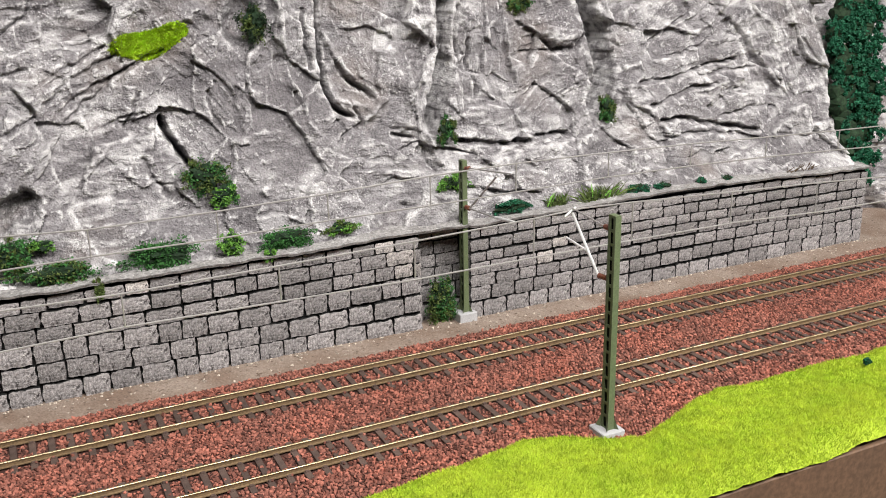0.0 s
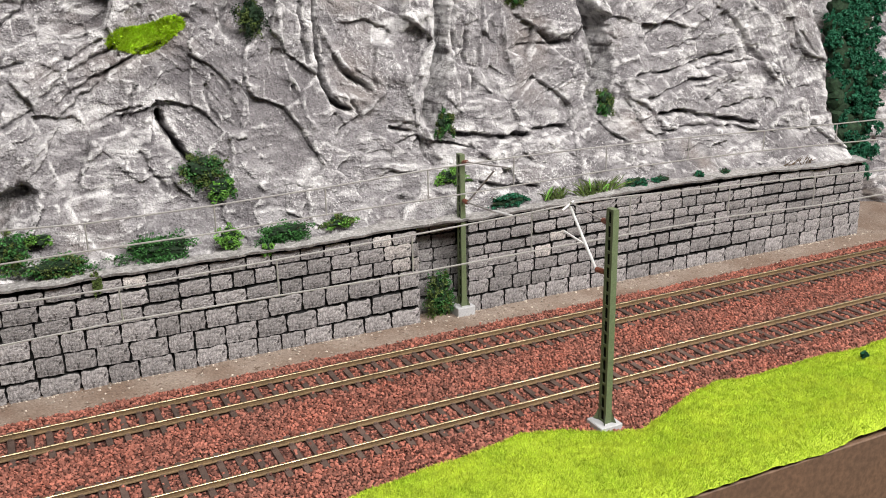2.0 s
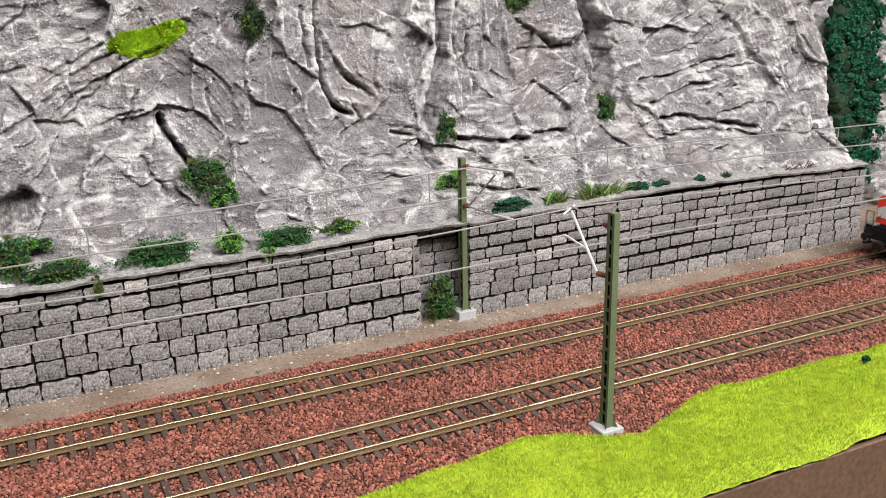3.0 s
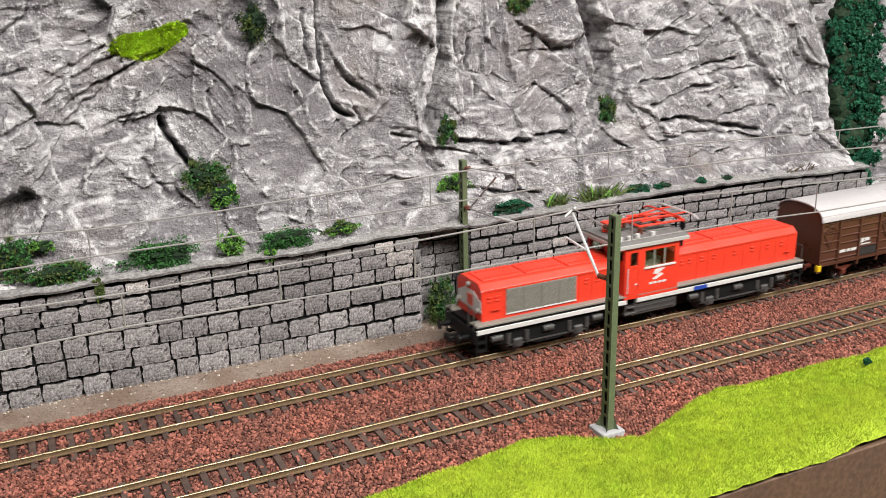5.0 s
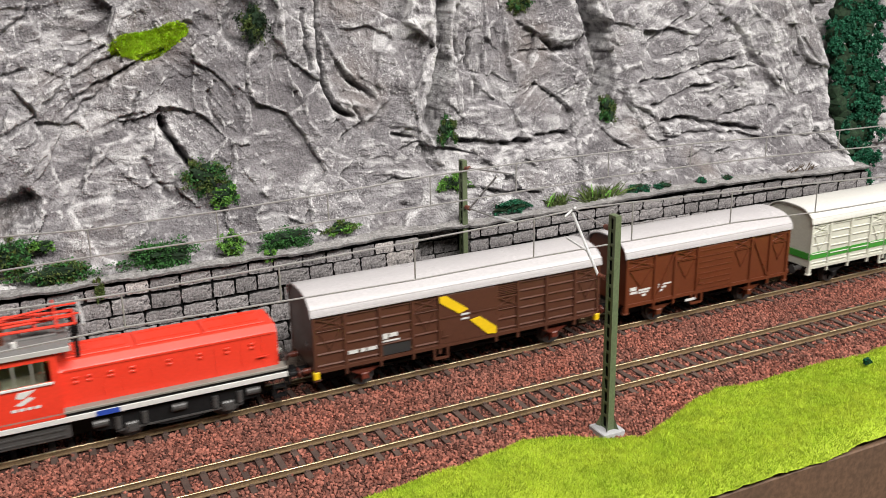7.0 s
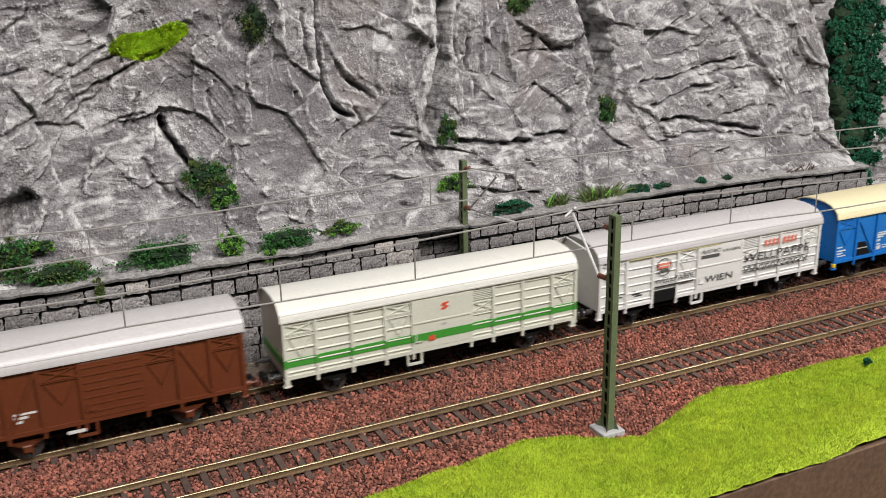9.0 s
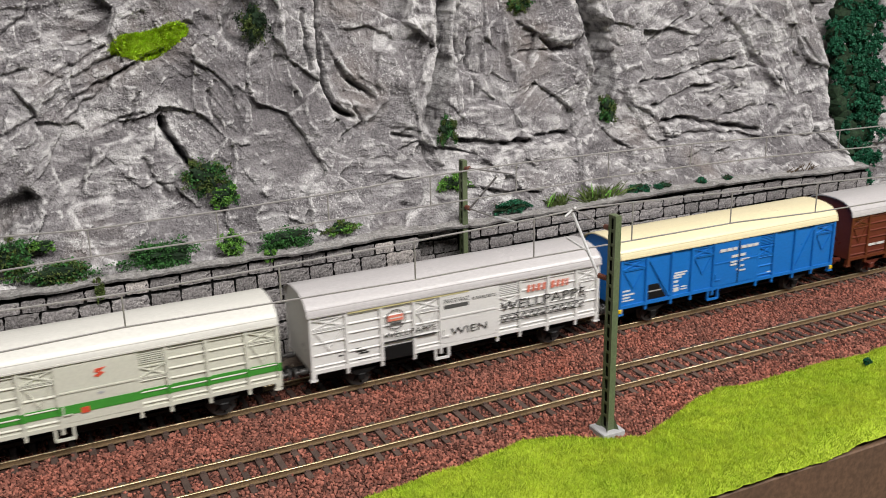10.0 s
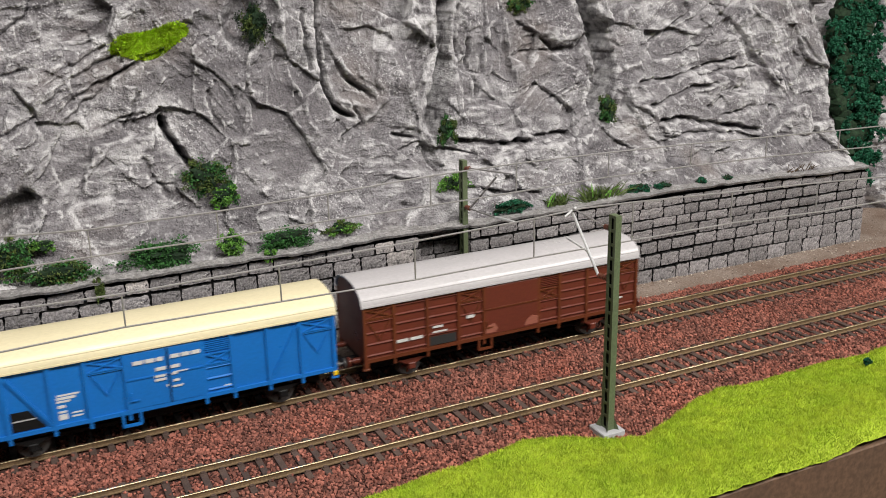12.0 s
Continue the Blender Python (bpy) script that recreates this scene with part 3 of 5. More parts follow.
def rock_y(x, z):
    """Depth of the rock face at x and height z (millimetres)."""
    x, z = np.atleast_1d(np.asarray(x, float)), np.atleast_1d(np.asarray(z, float))
    up = z - 46
    rise = np.clip(up, -10, 150)
    y = 55 + 0.80 * rise - 0.0030 * rise ** 2 - 7.0 * np.clip(1 - up / 12.0, 0, 1)
    y = y + 9 * fractal(x / 60 + 3.1, z / 70 + 1.7, 2)
    wx, wz = x + 7 * fractal(x / 30, z / 30, 3), z + 7 * fractal(x / 30 + 30, z / 30, 3)
    jx, jz = x + 2.0 * fractal(x / 8 + 2, z / 8, 3), z + 2.0 * fractal(x / 8, z / 8 + 6, 3)
    swell = np.clip(0.55 + 1.6 * fractal(x / 16 + 9, z / 16, 3), 0, 1.3)
    for pts, w, d in RIBS:
        k = line_distance(jx, jz, pts)
        y = y - 0.62 * d * swell * np.exp(-(k / (0.75 * w)) ** 1.4)
    a, _ = facets(wx * 1.0 + 0.4 * wz, wz * 0.8 - 0.25 * wx, 27, 3, 0.13)
    b, eb = facets(wx + 0.5 * wz + 200, wz * 1.1 - 0.35 * wx + 90, 10.5, 8, 0.075)
    y = y + a + b
    # strata: folds and fine ridges that follow the local run of the stone
    total, weight = 0.0, 1e-6
    for i, (gx, gz, reach, ang) in enumerate(GRAIN):
        k = np.exp(-((x - gx) ** 2 + (z - gz) ** 2) / (0.55 * reach) ** 2)
        s, n = wx * math.cos(ang) + wz * math.sin(ang), -wx * math.sin(ang) + wz * math.cos(ang)
        o = 13.7 * i
        f = 0.0
        for size, amp, long in ((15.0, 1.5, 3.0), (6.0, 1.0, 4.5), (2.6, 0.7, 6.0), (1.3, 0.34, 7.0)):
            u, v = n / size + o, s / (size * long) + o
            f = f + amp * (np.abs(2 * value_noise(u, v)) - np.abs(2 * value_noise(u * 1.3 + 40, v * 1.2 + 11)))
        total, weight = total + k * f, weight + k
    y = y + total / weight
    for pts, h, reach in STEPS:
        d, along = line_side(jx, jz, pts)
        ends = np.clip((along + 0.05) / 0.3, 0, 1) * np.clip((1.05 - along) / 0.3, 0, 1)
        y = y - ends * 0.5 * h * (np.clip(d / 0.7 + 0.5, 0, 1) * np.exp(-np.clip(d, 0, 999) / reach) - 0.22 * np.exp(-((d + 0.5) / 1.3) ** 2))
    rough = np.clip(0.5 + 1.6 * fractal(x / 26 + 4, z / 26 + 8, 2), 0.15, 1.2)
    y = y + 0.8 * fractal(x / 4.5, z / 4.5, 4, 0.62) + rough * 1.1 * (0.25 - np.abs(fractal(x / 3.1 + 11, z / 2.6, 3)))
    cx, cz = x + 1.5 * fractal(x / 6 + 2, z / 6, 4, 0.6), z + 1.5 * fractal(x / 6, z / 6 + 6, 4, 0.6)
    uneven = np.clip(0.75 + 0.9 * fractal(x / 9 + 21, z / 9, 2), 0.3, 1.3)
    for pts, w, d, edge in CUTS:
        k = line_distance(cx, cz, pts)
        deep = 2.3 * d if d >= 28 else d if d >= 11 else d * uneven
        y = y + deep * np.exp(-(k / (w * (0.95 if edge > 2 else 0.7))) ** edge)
    side = 497 + 0.10 * up + 5 * fractal(z / 22, 0 * z + 3, 3)
    return np.maximum(y, 51.5 + 0.3 * np.clip(up, 0, 60)) + 5.0 * np.clip(x - side, 0, 60)


def beyond_y(x, z):
    return 92 + 0.35 * np.clip(z - 30, 0, 400) + 26 * fractal(x / 60, z / 60 + 4, 3) - 0.35 * np.clip(x - 570, 0, 70) + 0.5 * facets(x + z, z - x * .4, 16, 5, .4)[0]


def blurred(a, r):
    """Mean over a square of 2 r + 1 cells."""
    for axis in (0, 1):
        p = np.pad(a, [(r + 1, r) if i == axis else (0, 0) for i in (0, 1)], mode="edge").cumsum(axis)
        n = a.shape[axis]
        a = (np.take(p, np.arange(2 * r + 1, n + 2 * r + 1), axis) - np.take(p, np.arange(n), axis)) / (2 * r + 1)
    return a


def sheet(name, gx, gy, gz, label):
    i = np.arange(gx.size).reshape(gx.shape)
    f = np.stack([i[:-1, :-1], i[:-1, 1:], i[1:, 1:], i[1:, :-1]], -1).reshape(-1, 4)
    ob = tagged(arrays(name, np.stack([gx, gy, gz], -1).reshape(-1, 3), f, "rock", smooth=True), label, "rock", kind="structure")
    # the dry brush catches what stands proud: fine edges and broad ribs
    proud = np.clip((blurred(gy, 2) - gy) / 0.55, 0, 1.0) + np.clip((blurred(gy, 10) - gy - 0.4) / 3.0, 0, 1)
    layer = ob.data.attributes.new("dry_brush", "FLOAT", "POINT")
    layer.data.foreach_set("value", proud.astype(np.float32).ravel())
    return ob


def rock():
    gx, gz = np.meshgrid(np.r_[X0, -500, -200, np.arange(-45, 532, 0.6)], np.r_[np.arange(44, 180, 0.55), np.arange(183, 330, 6)])
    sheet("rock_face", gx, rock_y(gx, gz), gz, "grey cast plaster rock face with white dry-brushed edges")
    gx, gz = np.meshgrid(np.r_[np.arange(496, 720, 1.4), 900, 1500, X1], np.r_[np.arange(-8, 210, 1.4), 330])
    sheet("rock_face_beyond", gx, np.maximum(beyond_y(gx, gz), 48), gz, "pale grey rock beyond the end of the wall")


# ---- retaining wall ----
WALL_Y, TOP_Z = 47.2, 47.0
NOTCH = (184.0, 212.0, 58.0)


def wall_top(x):
    return 46.6 + 2.0 * math.exp(-((x - 350) / 70.0) ** 2) - 2.4 * max(0, (x - 420) / 85.0) + 1.2 * math.exp(-((x - 170) / 25.0) ** 2)


def stone_mesh(w, h, seed, mat="wall"):
    """A roughly squared block with a rough face and ragged, chipped edges; front at y = 0."""
    r = random.Random(seed)
    bm = bms()
    nx, nz = 8, 5
    grid = []
    slope, bulge = r.uniform(-.06, .06), r.uniform(.0, .18)
    for k in range(nz + 1):
        row = []
        for i in range(nx + 1):
            u, v = i / nx, k / nz
            edge = i in (0, nx) or k in (0, nz)
            x, z = (u - .5) * w, (v - .5) * h
            x += r.uniform(-.3, .3)
            z += r.uniform(-.34, .34) if k in (0, nz) else r.uniform(-.2, .2)
            if i in (0, nx) and k in (0, nz):
                x, z = x * .97, z * .95
            y = slope * (u - .5) * 4 - bulge * (1 - (2 * u - 1) ** 4) * (1 - (2 * v - 1) ** 4)
            row.append(bm.verts.new((x, y + (r.uniform(-.05, .2) if edge else r.uniform(-.14, .14)), z)))
        grid.append(row)
    for k in range(nz):
        for i in range(nx):
            bm.faces.new((grid[k][i], grid[k][i + 1], grid[k + 1][i + 1], grid[k + 1][i]))
    loop = grid[0][:] + [grid[k][nx] for k in range(1, nz + 1)] + grid[nz][::-1][1:] + [grid[k][0] for k in range(nz - 1, 0, -1)]
    back = [bm.verts.new((v.co.x, 3.4, v.co.z)) for v in loop]
    for i in range(len(loop)):
        j = (i + 1) % len(loop)
        bm.faces.new((loop[i], back[i], back[j], loop[j])).material_index = 1
    me = bpy.data.meshes.new("stone")
    bmesh.ops.scale(bm, vec=(MM, MM, MM), verts=bm.verts)
    bmesh.ops.recalc_face_normals(bm, faces=bm.faces)
    bm.to_mesh(me)
    bm.free()
    me.materials.append(M[mat])
    me.materials.append(M["joint"])
    return me


def wall_run(owner, x0, x1, y, rows, pick):
    """Courses of stones from x0 to x1 at depth y; rows of (z low, z high)."""
    r = random.Random(int(x0 * 7 + y))
    for k, (za, zb) in enumerate(rows):
        x = x0 - r.uniform(0, 6)
        while x < x1 - 1.5:
            w = r.choice((10.5, 12, 13.5, 14.5, 15, 15.5, 17))
            a, b = max(x, x0), min(x + w, x1)
            x += w
            if b - a < 2.0:
                continue
            mid = (a + b) / 2
            lift = wall_top(mid) - TOP_Z
            s = (lift * max(0, (za + zb) / 2 + 4) / 51.0) + 0.55 * math.sin(mid / 31.0 + k) + r.uniform(-.15, .15)
            worn = any(abs(mid - a_) < 6.5 and abs((za + zb) / 2 - b_) < 3.7 for a_, b_ in ((46, 44), (166, 32), (164, 39), (176, 25), (262, 26)))
            ob = new("stone", r.choice(pick[-2:] if worn else pick[:-2]))
            ob.parent = owner
            fit = Matrix.Diagonal(((b - a - 0.85) / 12.0, 1.0, (zb - za - 1.0) / 7.4, 1))
            ob.matrix_local = Matrix.Translation((mid * MM, (y + r.uniform(-.25, .25)) * MM, ((za + zb) / 2 + s) * MM)) @ pose(0, 0, 0, 0, r.uniform(-.9, .9), 0) @ fit


def coping(name, x0, x1, y, depth, label):
    """Uneven flat ledge on top of the wall."""
    xs, ts = np.arange(x0, x1 + 1, 1.2), np.linspace(0, 1, 9)
    gx, gt = np.meshgrid(xs, ts)
    front = y - 2.6 + 1.2 * fractal(gx / 16, 2.2, 4)
    top = np.array([[wall_top(v) for v in row] for row in gx]) + 1.0 + 0.9 * fractal(gx / 9, gt * 4, 4, .6) + gt * 1.2
    gy = front + gt * depth
    i = np.arange(gx.size).reshape(gx.shape)
    f = np.stack([i[:-1, :-1], i[:-1, 1:], i[1:, 1:], i[1:, :-1]], -1).reshape(-1, 4)
    v = np.stack([gx, gy, top], -1).reshape(-1, 3)
    low = v[:len(xs)].copy()
    low[:, 2] -= 1.3
    low[:, 1] += 0.6
    back = low.copy()
    back[:, 1] += 6
    k = len(v)
    j = np.arange(len(xs))
    f2 = np.stack([j[:-1] + k, j[1:] + k, j[1:], j[:-1]], -1)
    f3 = np.stack([j[:-1] + k + len(xs), j[1:] + k + len(xs), j[1:] + k, j[:-1] + k], -1)
    tagged(arrays(name, np.r_[v, low, back], np.r_[f, f2, f3], "cap", smooth=False), label, "coping", kind="structure")


def walls():
    pick = [stone_mesh(12.0, 7.4, 40 + i, "wall" if i < 9 else "wall_pale") for i in range(11)]
    # top courses end low; the bare black backing deepens the coping's shadow line
    marks = [-6.5, 4.0, 13.7, 23.4, 30.9, 38.8, 45.3]
    rows = list(zip(marks, marks[1:]))
    marks = [-7.0, 3.7, 12.0, 19.3, 26.7, 32.6, 39.3, 45.0]
    rows_right = list(zip(marks, marks[1:]))
    label = "dark grey squared stone retaining wall with black joints"
    for name, x0, x1 in (("wall_left", -60, NOTCH[0]), ("wall_right", NOTCH[1], 505)):
        bm = bms()
        box(bm, x0 + .4, x1 - .4, WALL_Y + 2.4, 120, -8, 45.5)
        w = tagged(part(name, bm, "joint"), label, "retaining wall", kind="structure")
        wall_run(w, x0, x1, WALL_Y, rows if name == "wall_left" else rows_right, pick)
        coping("coping", x0 - 1, x1 + 1, WALL_Y, 12, "pale grey weathered ledge on top of the stone wall")
    bm = bms()
    box(bm, NOTCH[0] - 2, NOTCH[1] + 2, NOTCH[2] + .6, 120, -8, 46)
    w = tagged(part("wall_notch", bm, "joint"), "recessed dark stone wall behind the catenary mast", "retaining wall", kind="structure")
    wall_run(w, NOTCH[0], NOTCH[1], NOTCH[2], rows, pick)
    # the notch's side that faces along the track
    r = random.Random(4)
    for za, zb in rows:
        y = WALL_Y + 0.3
        while y < NOTCH[2] - 1:
            d = r.uniform(7, 12)
            e = min(y + d, NOTCH[2])
            ob = new("stone", r.choice(pick))
            ob.parent = w
            ob.matrix_local = Matrix.Translation((NOTCH[1] * MM, (y + e) / 2 * MM, (za + zb) / 2 * MM)) @ pose(0, 0, 0, 0, 0, -90) @ Matrix.Diagonal(((e - y - .5) / 12, 1, (zb - za - .55) / 7.4, 1))
            y = e
    coping("coping", NOTCH[0] - 2, NOTCH[1] + 2, WALL_Y + 0.6, 9, "pale grey ledge that bridges the recess in the wall")


# ---- grass bank ----
def bank_edge(x):
    """Track-side edge of the grass."""
    e = np.interp(x, [-200, 40, 95, 120, 140, 150, 165, 180, 197, 209, 225, 245, 262, 275, 300, 322, 345, 365, 450, 700], [-126, -110, -93.5, -90, -88.5, -86.5, -83.5, -87, -99, -103, -97, -88, -83, -86, -86.5, -85, -88, -86, -88, -88])
    return e + 1.2 * fractal(x / 7, 1.0, 3)


def bank_front(x):
    return np.interp(x, [-200, 150, 212, 248, 285, 400, 700], [-147.5, -147.5, -146.0, -146.2, -145.2, -145, -145]) + 1.4 * fractal(x / 8, 4.4, 3)


def bank_z(x, y):
    d = bank_edge(x) - y
    return -4.0 + 4.6 * np.clip(d / 5.0, 0, 1) ** 0.7 + (3.0 * fractal(x / 45, y / 45, 3) + 1.0 * fractal(x / 13, y / 13 + 7, 3)) * np.clip(d / 10, 0, 1) - 4.4 * np.clip((-138 - y) / 8, 0, 1) ** 1.5


def grass_bank():
    bank = thing("grass_bank", "bright yellow-green static grass bank along the near track", "grass", kind="structure")
    xs, ts = np.r_[X0, -300, np.arange(-60, 620, 2.5), 1200, X1], np.linspace(0, 1, 34)
    gx, gt = np.meshgrid(xs, ts)
    e, fr = bank_edge(gx), bank_front(gx)
    gy = e + (fr - e) * gt
    i = np.arange(gx.size).reshape(gx.shape)
    f = np.stack([i[:-1, :-1], i[:-1, 1:], i[1:, 1:], i[1:, :-1]], -1).reshape(-1, 4)
    arrays("turf", np.stack([gx, gy, bank_z(gx, gy)], -1).reshape(-1, 3), f, "turf", bank, True)
    r = np.random.default_rng(2)
    n = 200000
    x = r.uniform(70, 460, n)
    e, fr = bank_edge(x), bank_front(x)
    y = e + 0.8 + (fr - e - 0.8) * r.random(n)
    z = bank_z(x, np.minimum(y, e - .3))
    h, a, lean = r.uniform(0.6, 1.6, n), r.uniform(0, 6.283, n), r.normal(0, 0.6, (n, 2))
    dx, dy = np.cos(a) * 0.13, np.sin(a) * 0.13
    base = np.stack([x, y, z - .2], -1)
    p0, p1 = base + np.stack([dx, dy, 0 * x], -1), base - np.stack([dx, dy, 0 * x], -1)
    p2 = base + np.stack([lean[:, 0], lean[:, 1], h + .2], -1)
    v = np.stack([p0, p1, p2], 1).reshape(-1, 3)
    tagged(arrays("fibre_mat", v, np.arange(3 * n).reshape(-1, 3), "grass", bank), kind="stuff")


# ---- overhead line ----
def mast(name_label, x, y, z, height, arms):
    m = thing("catenary_mast", name_label, "catenary mast", "catenary masts", x, y, z)
    bm = bms()
    box(bm, -5.2, 5.2, -5.2, 5.2, -6, 0, 0.35)
    part("footing", bm, "concrete", m, "pale grey square concrete footing")
    w0, w1, face = 2.15, 1.85, 1.4
    for q in (-1, 1):
        bm = bms()
        rings = []
        for h, w, k in ((0, w0, 1.0), (height, w1, .92)):
            c = [(-1, .38), (1, .38), (1, -1.0), (1 - .3 / face, -1.0), (1 - .3 / face, -.38), (-1 + .3 / face, -.38), (-1 + .3 / face, -1.0), (-1, -1.0)]
            rings.append([bm.verts.new((e * face * k, q * (w + f), h)) for e, f in c])
        bm.faces.new(rings[0]), bm.faces.new(rings[1])
        for i in range(8):
            bm.faces.new((rings[0][i], rings[0][(i + 1) % 8], rings[1][(i + 1) % 8], rings[1][i]))
        part("channel", bm, "mast", m)
    n = 16
    for i in range(n + 1):
        zz = height * (i + .02) / (n + .04)
        for e in (-1, 1):
            bm = bms()
            x0 = e * (face * (1 - .08 * zz / height) - .28)
            box(bm, x0 - .16, x0 + .16, -w1 - .1, w1 + .1, max(zz - .55, 0), min(zz + .6, height))
            part("batten", bm, "mast", m)
    # inner plate coloured black for the shade seen between the battens
    bm = bms()
    box(bm, -.35, .35, -w1 + .2, w1 - .2, 0, height - .1)
    part("web", bm, "black", m, "black plate for the shade inside the mast")
    bm = bms()
    box(bm, -face * .92, face * .92, -w1 - .3, w1 + .3, height - .1, height + .5)
    part("mast_cap", bm, "mast", m)
    for sx in (-1, 1):
        for sy in (-1, 1):
            bm = bms()
            v = [bm.verts.new(c) for c in ((sx * 1.3, sy * 2.4, 5), (sx * 2.8, sy * 4.0, .1), (sx * 1.3, sy * 2.4, .1), (sx * 1.9, sy * 2.0, .1))]
            for f in ((0, 1, 2), (0, 1, 3), (1, 2, 3), (0, 2, 3)):
                bm.faces.new([v[j] for j in f])
            part("gusset", bm, "mast", m)
    for kind, a, b, rr in arms:
        bm = bms()
        if kind == "insulator":
            a, b = Vector(a), Vector(b)
            rod(bm, a, b, rr * .6, 8)
            for k in range(4):
                c = a.lerp(b, (k + .5) / 4)
                rod(bm, c - (b - a).normalized() * .3, c + (b - a).normalized() * .3, rr, 10)
            part("insulator", bm, "insulator", m, "ribbed brown insulator")
        else:
            rod(bm, a, b, rr, 8)
            part(kind, bm, "arm" if kind != "bracket" else "wire", m)
    return m


def curve_z(pts, x):
    return float(np.interp(x, [a for a, _ in pts], [b for _, b in pts]))


def catenary(label, y, contact, messenger, droppers):
    """Contact wire, carrying wire and droppers; the lists hold (x, z)."""
    c = thing("overhead_line", label, "overhead line", "overhead lines")
    for name, pts in (("contact_wire", contact), ("carrying_wire", messenger)):
        bm = bms()
        for (xa, za), (xb, zb) in zip(pts, pts[1:]):
            rod(bm, (xa, y, za), (xb, y, zb), 0.36, 6)
        part(name, bm, "wire", c)
    for x in droppers:
        bm = bms()
        rod(bm, (x, y, curve_z(contact, x)), (x, y, curve_z(messenger, x)), 0.32, 6)
        part("dropper", bm, "wire", c)


# ---- plants ----
def foliage(n, sx, sy, sz, leaf, seed, clumps=9):
    """Leaves along short drooping sprays that leave an uneven outline; half axes in millimetres."""
    r = np.random.default_rng(seed)
    clumps = clumps * 3
    c = r.normal(size=(clumps, 3))
    c = c / np.linalg.norm(c, axis=1)[:, None] * r.uniform(0.05, 0.75, (clumps, 1))
    way = c + r.normal(0, 0.45, (clumps, 3))
    way = way / np.linalg.norm(way, axis=1)[:, None] * r.uniform(0.2, 0.6, (clumps, 1))
    who, t = r.integers(0, clumps, n), r.random(n)
    q = c[who] + way[who] * t[:, None] + r.normal(size=(n, 3)) * (0.13 - 0.07 * t)[:, None]
    q[:, 2] -= 0.22 * t ** 2
    q = q / np.maximum(1, np.linalg.norm(q, axis=1) / 1.25)[:, None]
    p = q * np.array([sx, sy, sz])
    a, b = r.normal(size=(n, 3)), r.normal(size=(n, 3))
    a /= np.linalg.norm(a, axis=1)[:, None]
    b -= a * (a * b).sum(1)[:, None]
    b /= np.linalg.norm(b, axis=1)[:, None]
    k = leaf * r.uniform(0.6, 1.4, (n, 1))
    v = np.stack([p - a * k * .5, p + b * k * .32, p + a * k * .6, p - b * k * .32], 1)
    return v.reshape(-1, 3), np.arange(4 * n).reshape(-1, 4)


def weeds(x, y, z, sx, sz, label, count=130):
    """Tall grassy weeds: bent blades that fan out from the ledge."""
    t = thing("weeds", label, "weeds", "weeds on the ledge", x, y, z)
    r = np.random.default_rng(int(x))
    for mat, n in (("leaf_olive", count), ("leaf_light", count // 8)):
        root = np.stack([r.uniform(-.75, .75, n) * sx, r.uniform(-1.6, 1.6, n), np.full(n, -sz)], -1)
        tip = root + np.stack([r.normal(0, .55, n) * sx, r.normal(-.8, 1.8, n), r.uniform(.3, 1.9, n) * sz], -1)
        mid = root * .5 + tip * .5 + np.stack([0 * r.random(n), 0 * r.random(n), r.uniform(.1, .4, n) * sz], -1)
        w = np.stack([r.uniform(.25, .5, n), r.normal(0, .2, n), r.normal(0, .12, n)], -1)
        v = np.stack([root - w * .6, root + w * .6, mid + w, mid - w, tip + w * .2, tip - w * .2], 1).reshape(-1, 3)
        f = np.array([(0, 1, 2, 3), (3, 2, 4, 5)])[None] + 6 * np.arange(n)[:, None, None]
        tagged(arrays("blades", v, f.reshape(-1, 4), mat, t), kind="stuff")
    return t


def bush(x, y, z, sx, sy, sz, mats, label, leaf=1.1, dense=1.7):
    """A small bush: leaf clumps of one or two greens on a few twigs."""
    seed = int(abs(x) * 13 + z)
    t = thing("bush", label, "bush", "bushes on the rock", x, y, z)
    n = int(min(16000, 24.0 * dense * (sx * sz + 14) / leaf ** 1.2))
    sx, sy, sz = sx * 1.12, sy * 1.1, sz * 1.12
    for i, m in enumerate(mats):
        v, f = foliage(n // len(mats), sx, sy, sz, leaf, seed + 50 * i, max(6, int(sx * sz / 9)))
        tagged(arrays("leaf_mass", v, f, m, t), kind="stuff")
    r = random.Random(seed)
    # a solid near-black lump puts inner shade into the bush
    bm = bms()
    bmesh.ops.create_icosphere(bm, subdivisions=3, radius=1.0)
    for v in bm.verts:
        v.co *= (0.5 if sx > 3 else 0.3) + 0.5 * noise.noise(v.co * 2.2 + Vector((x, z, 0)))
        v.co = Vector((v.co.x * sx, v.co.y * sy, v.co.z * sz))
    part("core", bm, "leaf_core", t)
    bm = bms()
    for k in range(6):
        rod(bm, (r.uniform(-.3, .3) * sx, sy * .9, -sz * .5), (r.uniform(-.8, .8) * sx, -r.uniform(0, .6) * sy, r.uniform(-.4, .9) * sz), .22, 5, .1)
    part("twigs", bm, "twig", t)
    return t


PATCH = (70.5, 144.0)


